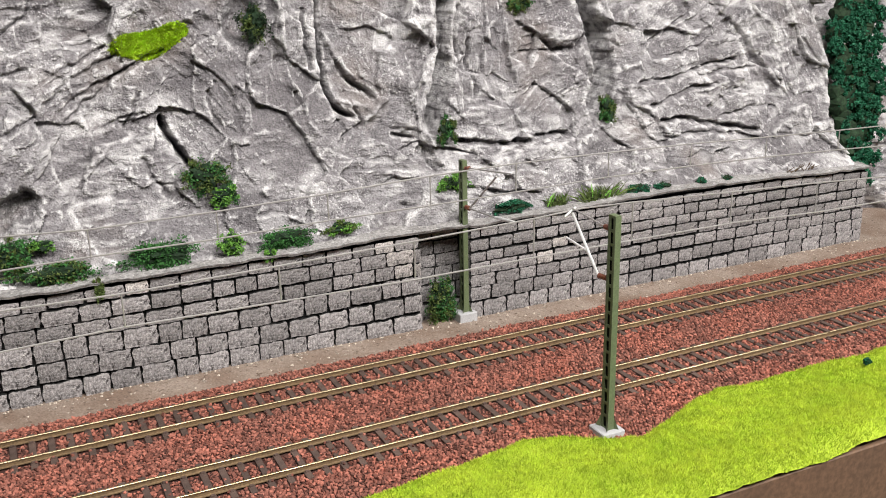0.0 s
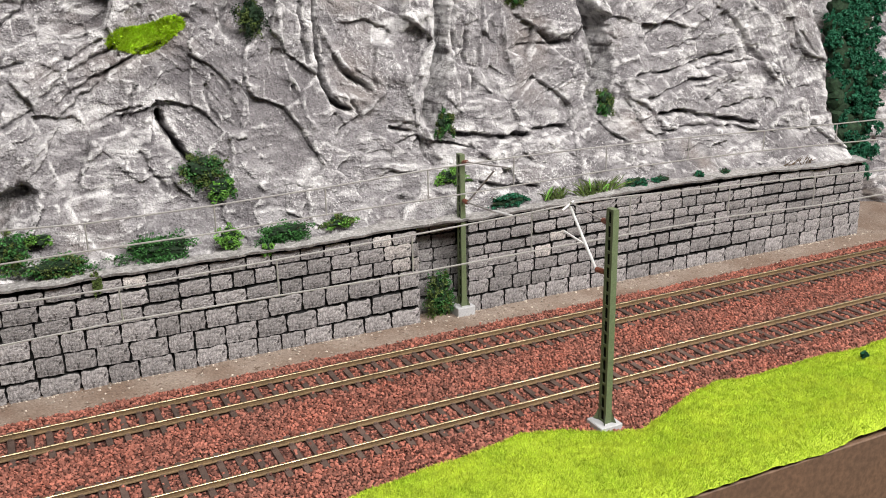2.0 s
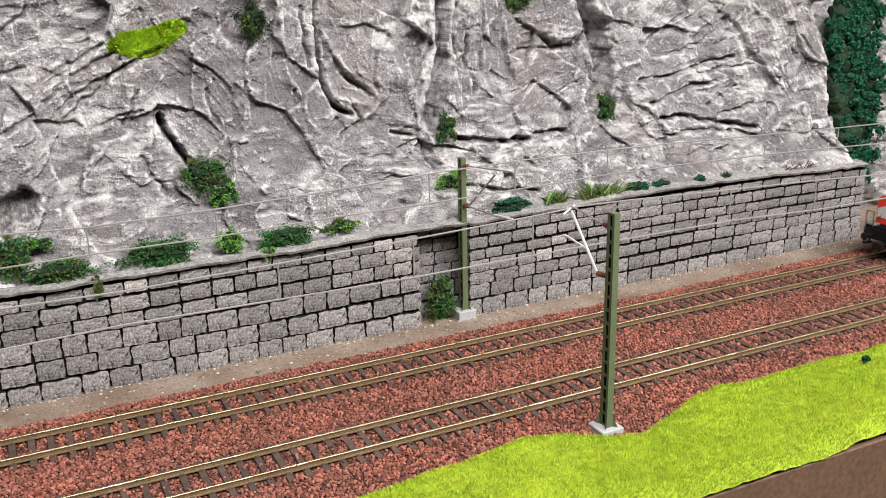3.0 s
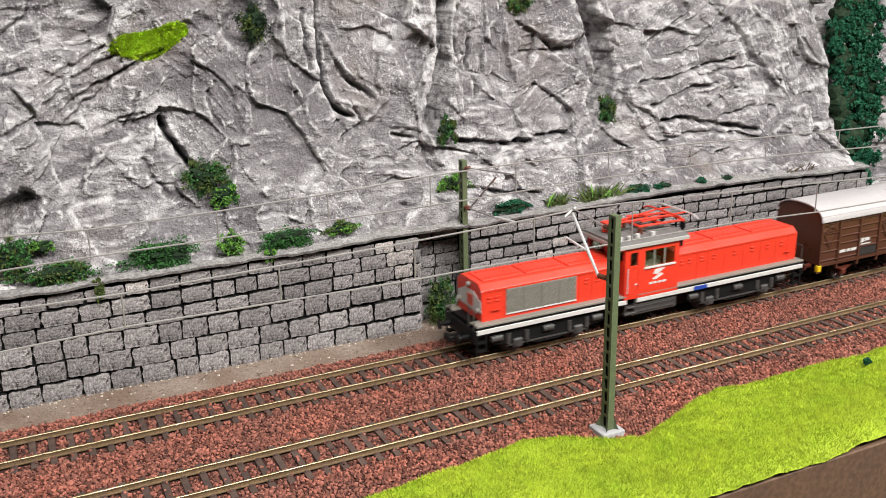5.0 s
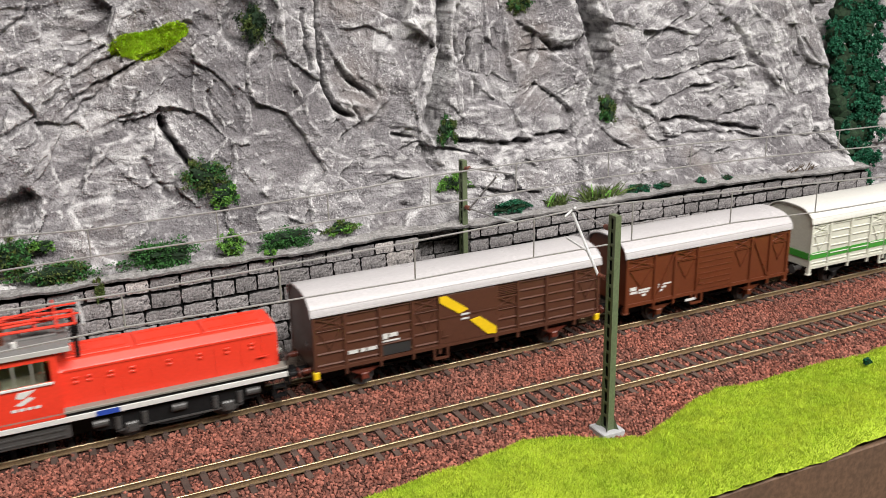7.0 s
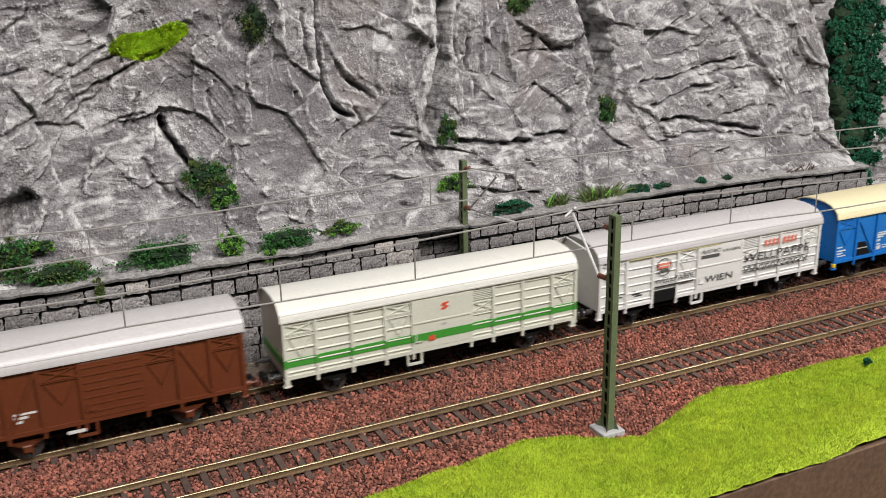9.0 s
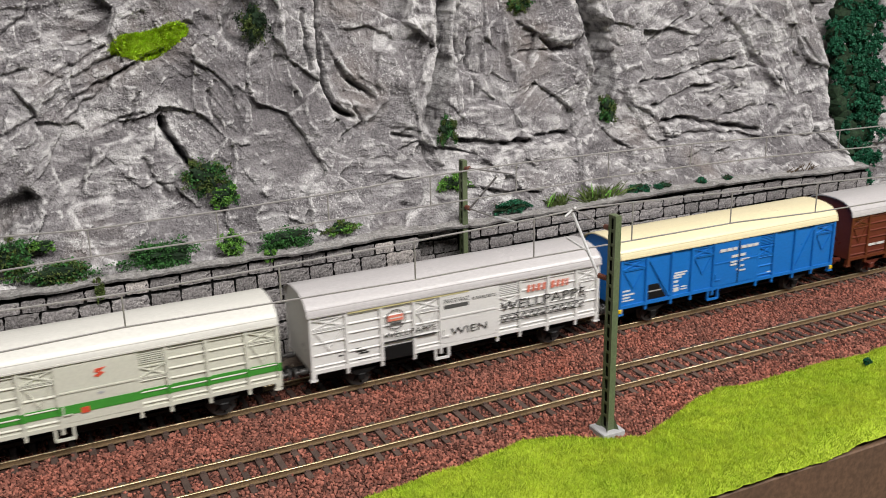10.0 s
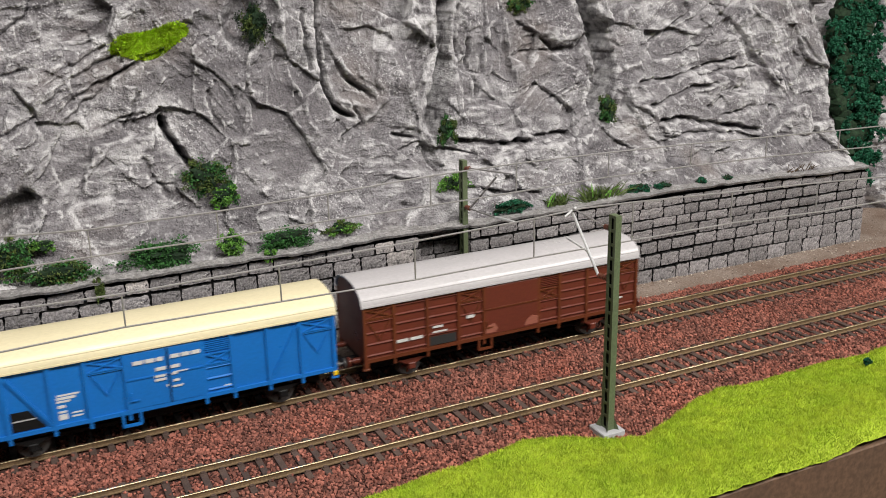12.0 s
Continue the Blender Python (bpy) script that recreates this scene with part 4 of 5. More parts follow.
def bushes():
    def on_rock(x, z, sx, sy, sz, mats, label):
        bush(x, float(rock_y([x - 9, x, x + 9], [z - sz * .5] * 3).min()) - sy * .2, z, sx, sy, sz, mats, label)

    # half of this bush's leaves take the near-black shade colour
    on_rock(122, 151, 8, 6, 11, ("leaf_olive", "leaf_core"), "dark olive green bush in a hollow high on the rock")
    on_rock(85, 83, 11.5, 6, 8.5, ("leaf_mid", "leaf_olive"), "large dark green bush in the rock's hollow")
    on_rock(92.5, 73.5, 8, 4, 6.0, ("leaf_light", "leaf_mid"), "fresh green leaves that spill down the rock")
    on_rock(214, 92.5, 6.5, 4.5, 7.5, ("leaf_mid", "leaf_olive"), "small green bush in a cleft of the rock")
    on_rock(323, 93.5, 6.2, 5, 9.0, ("leaf_olive", "leaf_mid"), "narrow green bush at the foot of a dark cleft")
    on_rock(278, 154, 8, 4, 5, ("leaf_olive", "leaf_mid"), "green bush near the top of the rock")
    on_rock(212, 67, 9.5, 4, 6.0, ("leaf_light", "leaf_light"), "bright green bush behind the mast")
    bush(239.5, 52, 52.2, 14, 4, 4.6, ("leaf_dark",), "low blue-green bush on the wall's ledge")
    weeds(268, 52, 53.2, 8.5, 4.0, "short olive green weeds on the wall's ledge", 70)
    weeds(297, 52, 53.4, 13.5, 6.0, "tall olive weeds on the wall's ledge", 150)
    bush(323.2, 52, 51.8, 8.4, 3.4, 4.0, ("leaf_dark",), "low blue-green bush on the wall's ledge")
    bush(340.7, 52, 51, 7.2, 3.2, 4.0, ("leaf_dark",), "small round blue-green bush on the ledge")
    bush(368.8, 52, 50.2, 5.0, 3, 3.8, ("leaf_dark",), "small round blue-green bush on the ledge")
    bush(389.2, 52, 49.8, 4.4, 3, 3.6, ("leaf_dark",), "small round blue-green bush on the ledge")
    bush(89, 52, 54.2, 7.4, 4, 6.4, ("leaf_light", "leaf_light"), "light green weeds at the foot of the rock")
    bush(116, 52, 53.2, 14.5, 4.5, 5.6, ("leaf_mid", "leaf_mid"), "spreading dark green bush on the ledge")
    bush(106, 47, 47.8, 3.4, 2.0, 3.4, ("leaf_light",), "light green trailing leaves over the wall")
    bush(143.6, 52, 54.4, 9, 3.5, 3.8, ("leaf_olive", "leaf_light"), "small green bush on the ledge")
    bush(57, 52, 54.6, 18.5, 4.5, 6.6, ("leaf_mid", "leaf_mid"), "wide dark green bush on the ledge")
    bush(-3, 54, 61.5, 10, 6, 9, ("leaf_mid", "leaf_olive"), "dense green bush at the rock's foot")
    bush(12.7, 51, 53.0, 17, 4, 5.5, ("leaf_olive", "leaf_mid"), "olive creeper that hangs over the wall")
    bush(28.4, 45.6, 45.0, 2.4, 1.4, 5.8, ("leaf_olive",), "thin olive creeper on the wall's stones")
    bush(8.6, 60, 63.5, 7.2, 3, 3.6, ("leaf_light",), "pale yellow-green moss tuft on the rock")
    bush(196.6, 51, 7, 9.4, 5, 12.6, ("leaf_olive", "leaf_mid"), "olive green bush in the wall's recess")
    bush(336.6, -101.3, 2.8, 1.7, 1.7, 1.5, ("leaf_dark",), "tiny blue-green tuft on the grass bank")
    # long hanging foliage that covers the end of the rock
    t = thing("hanging_foliage", "dense blue-green foliage that hangs over the rock's end", "bush", "", 533, 84, 88)
    r = np.random.default_rng(9)
    vs, fs, k = [], [], 0
    for i in range(190):
        z = r.uniform(-58, 66)
        half = np.interp(z, [-58, -20, 20, 50, 66], [10, 19, 27, 21, 10])
        lean = np.interp(z, [-58, -20, 20, 66], [-19, -6, 2, 14])
        v, f = foliage(380, 6.5, 5, 5.5, 1.6, 100 + i, 4)
        v = v + np.array([lean + r.uniform(-half, half), 0.35 * z + r.uniform(-5, 5), z])
        vs.append(v), fs.append(f + k)
        k += len(v)
    tagged(arrays("leaf_mass", np.concatenate(vs), np.concatenate(fs), "leaf_dark", t), kind="stuff")
    # near-black lumps among the leaves, coloured as the foliage's deep shade
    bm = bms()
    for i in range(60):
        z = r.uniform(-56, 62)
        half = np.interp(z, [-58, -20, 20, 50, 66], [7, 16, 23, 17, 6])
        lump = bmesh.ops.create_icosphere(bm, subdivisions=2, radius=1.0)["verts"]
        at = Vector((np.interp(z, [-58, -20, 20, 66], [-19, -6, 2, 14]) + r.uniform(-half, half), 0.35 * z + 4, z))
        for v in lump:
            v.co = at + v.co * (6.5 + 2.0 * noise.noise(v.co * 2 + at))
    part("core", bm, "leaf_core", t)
    bm = bms()
    for i in range(9):
        rod(bm, (r.uniform(-8, 8) - 10, 6 - 18, -52), (r.uniform(-12, 12) + 8, 24, 55), .8, 6, .4)
    part("stems", bm, "twig", t)
    # grass tuft on the rock
    t = thing("grass_patch", "bright yellow-green grass patch on the rock", "grass", "", 0, 0, 0)
    n = 11000
    a, q = r.uniform(0, 6.283, n), np.sqrt(r.random(n))
    x = PATCH[0] + 19 * q * np.cos(a)
    z = PATCH[1] + 0.2 * (x - PATCH[0]) + 6.6 * q * np.sin(a) * (1 + .3 * np.sin(3 * a))
    y = rock_y(x, z)
    gx, gz = np.meshgrid(np.linspace(-1, 1, 30), np.linspace(-1, 1, 16))
    gx, gz = PATCH[0] + 13.5 * gx * np.sqrt(1 - gz ** 2 / 2), PATCH[1] + 2.7 * gx + 4.0 * gz * np.sqrt(1 - gx ** 2 / 2)
    i = np.arange(gx.size).reshape(gx.shape)
    f = np.stack([i[:-1, :-1], i[:-1, 1:], i[1:, 1:], i[1:, :-1]], -1).reshape(-1, 4)
    arrays("turf", np.stack([gx, rock_y(gx, gz) - .5, gz], -1).reshape(-1, 3), f, "patch_turf", t, True)
    base = np.stack([x, y + .3, z], -1)
    w = r.normal(0, .24, (n, 3))
    tip = base + np.stack([r.normal(0, .7, n), r.uniform(-2.2, -.9, n), r.uniform(.2, 1.8, n)], -1)
    tagged(arrays("fibre_mat", np.stack([base - w, base + w, tip], 1).reshape(-1, 3), np.arange(3 * n).reshape(-1, 3), "patch_grass", t), kind="stuff")
    # dry brush heap on the ledge
    t = thing("dry_twigs", "heap of dry grey-brown twigs on the ledge", "twigs", "", 448, 52, 48)
    bm = bms()
    rr = random.Random(5)
    for i in range(26):
        x = rr.uniform(-12, 12)
        rod(bm, (x, rr.uniform(-2, 2), 0), (x + rr.uniform(-6, 6), rr.uniform(-4, 2), rr.uniform(1, 5)), .3, 5, .12)
    part("twigs", bm, "twig", t)


room()
ground()
ballast()
track("far_track", 0.0, "model track with nickel silver rails on brown sleepers beside the wall")
track("near_track", NEAR_Y, "model track with nickel silver rails on brown sleepers beside the grass")
rock()
walls()
pebbles()
bushes()
grass_bank()
mast("green lattice catenary mast on a pale footing beside the grass", 200.5, -92.5, -0.3, 87.5, [
    ("insulator", (0, 3, 62), (-1, 8, 62), 1.1), ("tube", (-1, 8, 62), (6, 37, 79), 0.6), ("insulator", (0, 3, 82), (0, 6, 82), 1.1), ("tube", (12.5, 35, 62.3), (12, 50, 64.2), .5), ("bracket", (-1, 8, 62), (12.5, 36, 62.4), .3), ("bracket", (0, 6, 82), (6, 37, 81), .35), ("tube", (0, 34, 79), (8, 38, 81), .45)])
mast("green lattice catenary mast on a pale footing in the wall's recess", 209, 48.5, -0.3, 81.5, [
    ("insulator", (0, -3, 58), (0, -7, 58), 1.2), ("insulator", (0, -3, 78), (0, -7, 79), 1.2), ("bracket", (0, -7, 58), (3, -30, 79), .5), ("bracket", (0, -7, 79), (3, -44, 83), .4), ("bracket", (0, -7, 58), (0, -36, 60), .45), ("tube", (0, -34, 60), (0, -52, 62), .7)])
catenary("thin grey overhead wires above the near track", NEAR_Y, [(-260, 61), (-11, 62.3), (28, 63.4), (134, 62), (188, 62.5), (295, 62.3), (347, 60.2), (394, 59.7), (1300, 60)],
         [(-260, 80), (-9, 76.0), (28, 75.2), (82, 76.2), (135, 77.4), (188, 79), (211, 80.2), (237, 79.4), (292, 77), (345, 74.8), (391, 72.4), (600, 68), (900, 78), (1300, 72)], [28, 82, 135, 188, 237, 292, 345])
catenary("thin grey overhead wires above the far track", 0.0, [(-260, 72), (-8, 72.7), (24, 73.1), (72, 73), (120, 74.1), (187, 74.5), (263, 76), (314, 75.8), (364, 75), (419, 73.2), (459, 71.6), (1300, 73)],
         [(-260, 92), (-6, 85.5), (24, 83.9), (73, 84.4), (120, 85.8), (168, 87.8), (212, 88.6), (264, 88.2), (315, 87.3), (367, 85.7), (421, 84.2), (457, 83.5), (700, 80), (900, 90), (1300, 84)], [24, 73, 120, 168, 212, 264, 315, 366, 420])


# ---- train ----
def lettering(text, x, z, height, width, mat, parent, y=-16.65, name="lettering"):
    """Raised characters on the near side, fitted to a height and a width."""
    cu = bpy.data.curves.new("letters", "FONT")
    cu.body, cu.size, cu.extrude, cu.resolution_u = text, 1.0, 0.0, 3
    ob = bpy.data.objects.new("letters", cu)
    scene.collection.objects.link(ob)
    me = bpy.data.meshes.new_from_object(ob.evaluated_get(bpy.context.evaluated_depsgraph_get()))
    bpy.data.objects.remove(ob)
    co = np.array([v.co[:] for v in me.vertices])
    lo, hi = co.min(0), co.max(0)
    for v in me.vertices:
        a, b = (v.co.x - lo[0]) / (hi[0] - lo[0]), (v.co.y - lo[1]) / (hi[1] - lo[1])
        v.co = ((x + a * width) * MM, y * MM, (z + b * height) * MM)
    me.materials.clear()
    me.materials.append(M[mat])
    o = new(name, me)
    o.parent = parent
    return o


def mark(parent, x0, x1, z0, z1, mat, y=-16.62, name="marking", lean=0.0):
    bm = bms()
    slab(bm, [(x0, z0), (x1, z0), (x1 + lean, z1), (x0 + lean, z1)], y, 0.12)
    return part(name, bm, mat, parent)


def roof_arc(w, z0, rise, n=40):
    return [(w * math.copysign(abs(math.cos(a)) ** 0.82, math.cos(a)), z0 + rise * math.sin(a) ** 0.92) for a in [math.pi * i / n for i in range(n + 1)]]


def wheelset(parent, x, r, mat):
    ws = new("wheelset")
    ws.empty_display_size = 0.005
    ws.parent = parent
    ws.location = (x * MM, 0, r * MM)
    for s in (-1, 1):
        bm = bms()
        rod(bm, (0, s * 7.4, 0), (0, s * 8.1, 0), r + .9, 24)
        rod(bm, (0, s * 8.1, 0), (0, s * 10.2, 0), r, 24)
        part("wheel", bm, "bogie", ws, smooth=False)
        bm = bms()
        for k in range(6):
            a = k * math.pi / 3
            rod(bm, (0, s * 10.2, 0), (math.cos(a) * r * .75, s * 10.35, math.sin(a) * r * .75), .5, 5)
        rod(bm, (0, s * 10.1, 0), (0, s * 10.8, 0), 1.3, 12)
        part("wheel_centre", bm, mat, ws)
    bm = bms()
    rod(bm, (0, -8, 0), (0, 8, 0), 1.0, 10)
    part("axle", bm, "black", ws)
    WHEELS.append((ws, x, r))


WHEELS = []


def buffers(parent, x, way, mat, z=11.8):
    for s in (-1, 1):
        bm = bms()
        rod(bm, (x, s * 10.0, z), (x + way * 3.4, s * 10.0, z), 1.35, 12)
        rod(bm, (x + way * 3.4, s * 10.0, z), (x + way * 5.3, s * 10.0, z), .8, 10)
        rod(bm, (x + way * 5.2, s * 10.0, z), (x + way * 5.9, s * 10.0, z), 2.4, 16)
        part("buffer", bm, mat, parent)
    bm = bms()
    box(bm, min(x - way * 4, x + way * 6.6), max(x - way * 4, x + way * 6.6), -1.6, 1.6, z - 4.2, z - 2.2, .3)
    box(bm, min(x + way * 4.5, x + way * 6.6), max(x + way * 4.5, x + way * 6.6), -3.2, 3.2, z - 4.8, z - 1.6, .3)
    part("coupler", bm, "black", parent)


def covered_wagon(label, L, body, roof, under, posts, bays, door, trim=None, hollow=()):
    """posts: x of the uprights; bays: what fills each gap: ribs, vent, louvre, flat, rise, fall or door; hollow: bays
    with a black panel for the dark space below (x0, x1, z).
    """
    trim = trim or body
    w = thing("covered_wagon", label, "freight wagon", "wagons of the train")
    bm = bms()
    prism(bm, [(-15.7, 13.2), (15.7, 13.2)] + roof_arc(15.7, 38.0, 7.9), 0.3, L - 0.3)
    part("body", bm, body, w)
    bm = bms()
    prism(bm, roof_arc(16.9, 38.2, 8.6) + roof_arc(16.3, 38.2, 7.95)[::-1], -0.7, L + 0.7)
    rf = part("roof", bm, roof, w)
    for s in (-1, 1):
        bm = bms()
        box(bm, -.7, L + .7, s * 16.75, s * 17.1, 38.0, 38.7)
        part("gutter", bm, roof, rf)
        bm = bms()
        rod(bm, (-.6, s * 16.12, 41.2), (L + .6, s * 16.12, 41.2), .24, 6)
        part("rain_strip", bm, roof, rf)
        bm = bms()
        box(bm, 0, L, s * 15.6, s * 16.5, 37.3, 38.1)
        part("top_rail", bm, trim, w)
        bm = bms()
        box(bm, 0, L, s * 15.3, s * 16.5, 12.3, 13.9)
        part("sole_bar", bm, trim, w)
        for x in posts:
            bm = bms()
            box(bm, x - .75, x + .75, s * 15.6, s * 16.6, 12.0 if posts[0] < x < posts[-1] else 10.5, 37.6)
            if posts[0] < x < posts[-1]:
                box(bm, x - .6, x + .6, s * 15.2, s * 16.4, 9.6, 12.4)
            part("post", bm, trim, w)
        for (x0, x1), kind in zip(zip(posts, posts[1:]), bays):
            a, b = x0 + .9, x1 - .9
            y0, y1 = (s * 15.6, s * 16.15)
            if kind == "door":
                continue
            if kind in ("ribs", "vent", "louvre"):
                top = 36.5 if kind == "ribs" else 31.0
                n = 6 if kind == "ribs" else 4
                if kind == "louvre":
                    top, n = 25.0, 3
                for k in range(n):
                    z = 15.4 + (top - 15.4) * k / (n - 1)
                    if any(h0 - 2 < a < h1 and z < hz for h0, h1, hz in hollow):
                        continue
                    bm = bms()
                    prism(bm, [(s * 15.6, z - .4), (s * 16.2, z - .25), (s * 16.25, z), (s * 15.6, z + .55)], a, b)
                    part("rib", bm, body, w)
            if kind in ("vent", "louvre", "flatvent"):
                z0, z1 = (32.4, 36.6) if kind != "louvre" else (26.5, 30.8)
                bm = bms()
                for bb in ((a, z0, b, z0), (a, z1, b, z1), (a + .2, z0, b - .2, z1), (a + .2, z1, b - .2, z0)):
                    bar(bm, *bb, .5, s * 15.7 if s > 0 else -16.3, .6)
                box(bm, a, b, s * 15.6, s * 16.2, z0 - .9, z0 - .5)
                part("vent_frame", bm, trim, w)
                if kind != "louvre":
                    bm = bms()
                    m = (a + b) / 2
                    for bb in ((a + 1, 31, m, 22), (m, 22, b - 1, 31)):
                        bar(bm, *bb, .45, s * 15.7 if s > 0 else -16.2, .5)
                    part("brace", bm, trim, w)
            if kind == "louvre":
                for k in range(6):
                    bm = bms()
                    z = 32.0 + k * .85
                    box(bm, a, b, y0, s * 16.3, z, z + .4)
                    part("louvre_slat", bm, body, w)
            if kind in ("rise", "fall"):
                bm = bms()
                za, zb = (14.5, 36.5) if kind == "rise" else (36.5, 14.5)
                bar(bm, a, za, b, zb, 1.1, s * 15.7 if s > 0 else -16.4, .7)
                part("brace", bm, trim, w)
        # sliding door, proud of the side
        d0, d1, ribs = door
        bm = bms()
        box(bm, d0, d1, s * 15.6, s * 16.55, 14.0, 37.2, .15)
        dr = part("door", bm, body, w)
        bm = bms()
        if ribs:
            for h0, h1 in ((d0 + .8, (d0 + d1) / 2 - .7), ((d0 + d1) / 2 + .7, d1 - .8)):
                for k in range(7):
                    box(bm, h0, h1, s * 16.5, s * 16.85, 16.6 + k * 3.05, 17.1 + k * 3.05)
            part("door_ribs", bm, body, dr)
        else:
            box(bm, d0 + .2, d1 - .2, s * 16.5, s * 16.9, 26.2, 26.8)
            part("door_rail", bm, trim, dr)
        bm = bms()
        box(bm, d0 + .6, d0 + 4.2, s * 16.5, s * 17.1, 17.4, 17.9)
        box(bm, d0 + .8, d0 + 1.4, s * 16.5, s * 17.0, 17.9, 21)
        part("door_handle", bm, trim, dr)
        bm = bms()
        for bb in ((d0 - 3, 7.3, d0 + 4, 7.3), (d0 - 2.8, 7.3, d0 - 2.8, 12.3), (d0 + 3.8, 7.3, d0 + 3.8, 12.3)):
            bar(bm, *bb, 1.0, s * 15.4 if s > 0 else -16.4, 1.0)
        part("step", bm, trim, w)
        for x in (1.0, L - 1.0):
            bm = bms()
            box(bm, x - 1.1, x + 1.1, s * 14.6, s * 16.5, 9.6, 12.6)
            box(bm, x - 1.6, x + 1.6, s * 14.4, s * 16.6, 8.7, 9.7, .2)
            part("corner_step", bm, trim, w)
        # solid black panels stand for the shaded space under hollow bays
        for x0, x1, z in hollow:
            bm = bms()
            box(bm, x0, x1, s * 15.5, s * 16.56, 12.2, z)
            part("opening", bm, "black", w, "black panel put where the space below the side is dark")
        for x in (23.5, L - 23.5):
            bm = bms()
            for k in range(5):
                box(bm, x - 6.5 + k * 1.2, x + 6.5 - k * 1.2, s * 12.2, s * 13.8, 8.6 - k * .55, 9.1 - k * .55)
            part("leaf_spring", bm, under, w)
            bm = bms()
            slab(bm, [(x - 3.4, 12.4), (x + 3.4, 12.4), (x + 2.0, 4.2), (x - 2.0, 4.2)], s * 12.0, .5)
            box(bm, x - 1.7, x + 1.7, s * 12.0, s * 14.2, 4.0, 7.2, .4)
            part("axle_box", bm, under, w)
    bm = bms()
    box(bm, 1, L - 1, -13.5, 13.5, 10.6, 13.3)
    for y in (-8, 8):
        box(bm, 30, L - 30, y - .6, y + .6, 5.8, 7.0)
    box(bm, L * .42, L * .56, -9, 9, 5.2, 10.8, .6)
    rod(bm, (L * .34, -7, 8), (L * .34, 7, 8), 2.1, 12)
    # added block that keeps light from crossing under the wagon
    box(bm, 5, L - 5, -6.4, 6.4, 4.6, 10.8)
    part("underframe", bm, "black", w)
    for x in (23.5, L - 23.5):
        wheelset(w, x, 5.4, under)
    buffers(w, 0.3, -1, under if under != "black" else "bogie")
    buffers(w, L - .3, 1, under if under != "black" else "bogie")
    return w


STD = [0.8, 14.5, 30.5, 46, 59, 88, 99.5, 115, 131, 144]
RIBBED = ["vent", "ribs", "ribs", "vent", "door", "louvre", "ribs", "ribs", "vent"]


def stripes_wagon():
    w = covered_wagon("dark brown covered wagon with ribbed sides and two yellow door stripes", 144.8, "brown_a", "roof_grey", "brown_c", STD, RIBBED, (59, 88, False))
    for pts in ([(58.9, 36.9), (62.2, 36.9), (73.2, 28.8), (68.6, 27.4), (58.9, 34.2)], [(74.0, 23.3), (78.9, 24.2), (87.6, 17.6), (87.6, 14.2), (83.0, 14.8)]):
        bm = bms()
        slab(bm, pts, -16.95, .25)
        part("stripe", bm, "yellow_paint", w, "bright yellow diagonal stripe")
    for x0, x1, z0, z1 in ((15.5, 20, 18.3, 19.9), (21, 23.5, 18.3, 19.9), (24.2, 28.6, 18.3, 19.9), (31.5, 34, 22, 24.6), (34.6, 38.5, 22.6, 24.4), (31.5, 39.5, 20.6, 21.4), (69.5, 73.5, 26.3, 27.2), (69.5, 73.5, 24.2, 25.0)):
        mark(w, x0, x1, z0, z1, "white_paint", -16.95 if x0 > 60 else -16.3)
    mark(w, 31.3, 44.5, 14.4, 19.0, "black_paint", -16.3)
    for x in (-.6, 142.4):
        bm = bms()
        box(bm, x, x + 2.6, -17.0, -14.6, 9.7, 13.2, .3)
        part("grab_step", bm, "yellow_paint", w, "yellow painted shunter's step")
    return w


def plain_wagon():
    w = covered_wagon("short red-brown covered wagon with flat sides and ribbed door", 107.5, "brown_b", "roof_grey", "brown_b", [0.8, 18, 30.5, 45, 68, 81, 94, 106.7], ["flatvent", "rise", "flatvent", "door", "flatvent", "fall", "flatvent"], (45, 68, True))
    for x0, x1, z0, z1 in ((3.2, 7, 20.6, 22.4), (3.2, 7.4, 18.8, 20.0), (8.4, 15.5, 19.8, 20.8), (8.4, 14.8, 18.6, 19.4), (10.6, 13, 16.8, 18.0), (20.5, 28.6, 20.8, 21.6), (20.5, 25.5, 19.2, 20.2), (21, 23.4, 17.6, 18.6)):
        mark(w, x0, x1, z0, z1, "white_paint", -15.85)
    mark(w, 38, 44.6, 9.2, 10.6, "white_paint", -16.5)
    return w


def green_band_wagon():
    w = covered_wagon("cream covered wagon with ribbed sides and a green waist band", 144.0, "cream", "roof_white", "black", STD, RIBBED, (59, 88, False))
    for (x0, x1), kind in zip(zip(STD, STD[1:]), RIBBED):
        y = -16.72 if kind == "door" else -15.95
        bm = bms()
        slab(bm, [(x0 + .7, 17.6), (x1 - .7, 17.6), (x1 - .7, 21.3), (x0 + .7, 21.3)], y, .4)
        part("band", bm, "green_paint", w, "grass green painted band")
    for x in STD:
        bm = bms()
        slab(bm, [(x - .76, 17.6), (x + .76, 17.6), (x + .76, 21.3), (x - .76, 21.3)], -16.66, .2)
        part("band", bm, "green_paint", w)
    bm = bms()
    box(bm, -.02, .28, -15.7, 15.7, 17.6, 21.3)
    part("band", bm, "green_paint", w)
    for pts in ([(72.2, 31.3), (74.0, 30.6), (76.4, 32.1), (75.2, 32.7)], [(72.6, 32.9), (74.0, 32.3), (77.0, 34.3), (73.2, 34.0)]):
        bm = bms()
        slab(bm, pts, -16.75, .3)
        part("emblem", bm, "red_paint", w, "small red slanted emblem")
    mark(w, 66.4, 69.4, 17.2, 19.6, "red_paint", -16.95)
    mark(w, 73, 75.2, 23.6, 24.6, "concrete", -16.72)
    return w


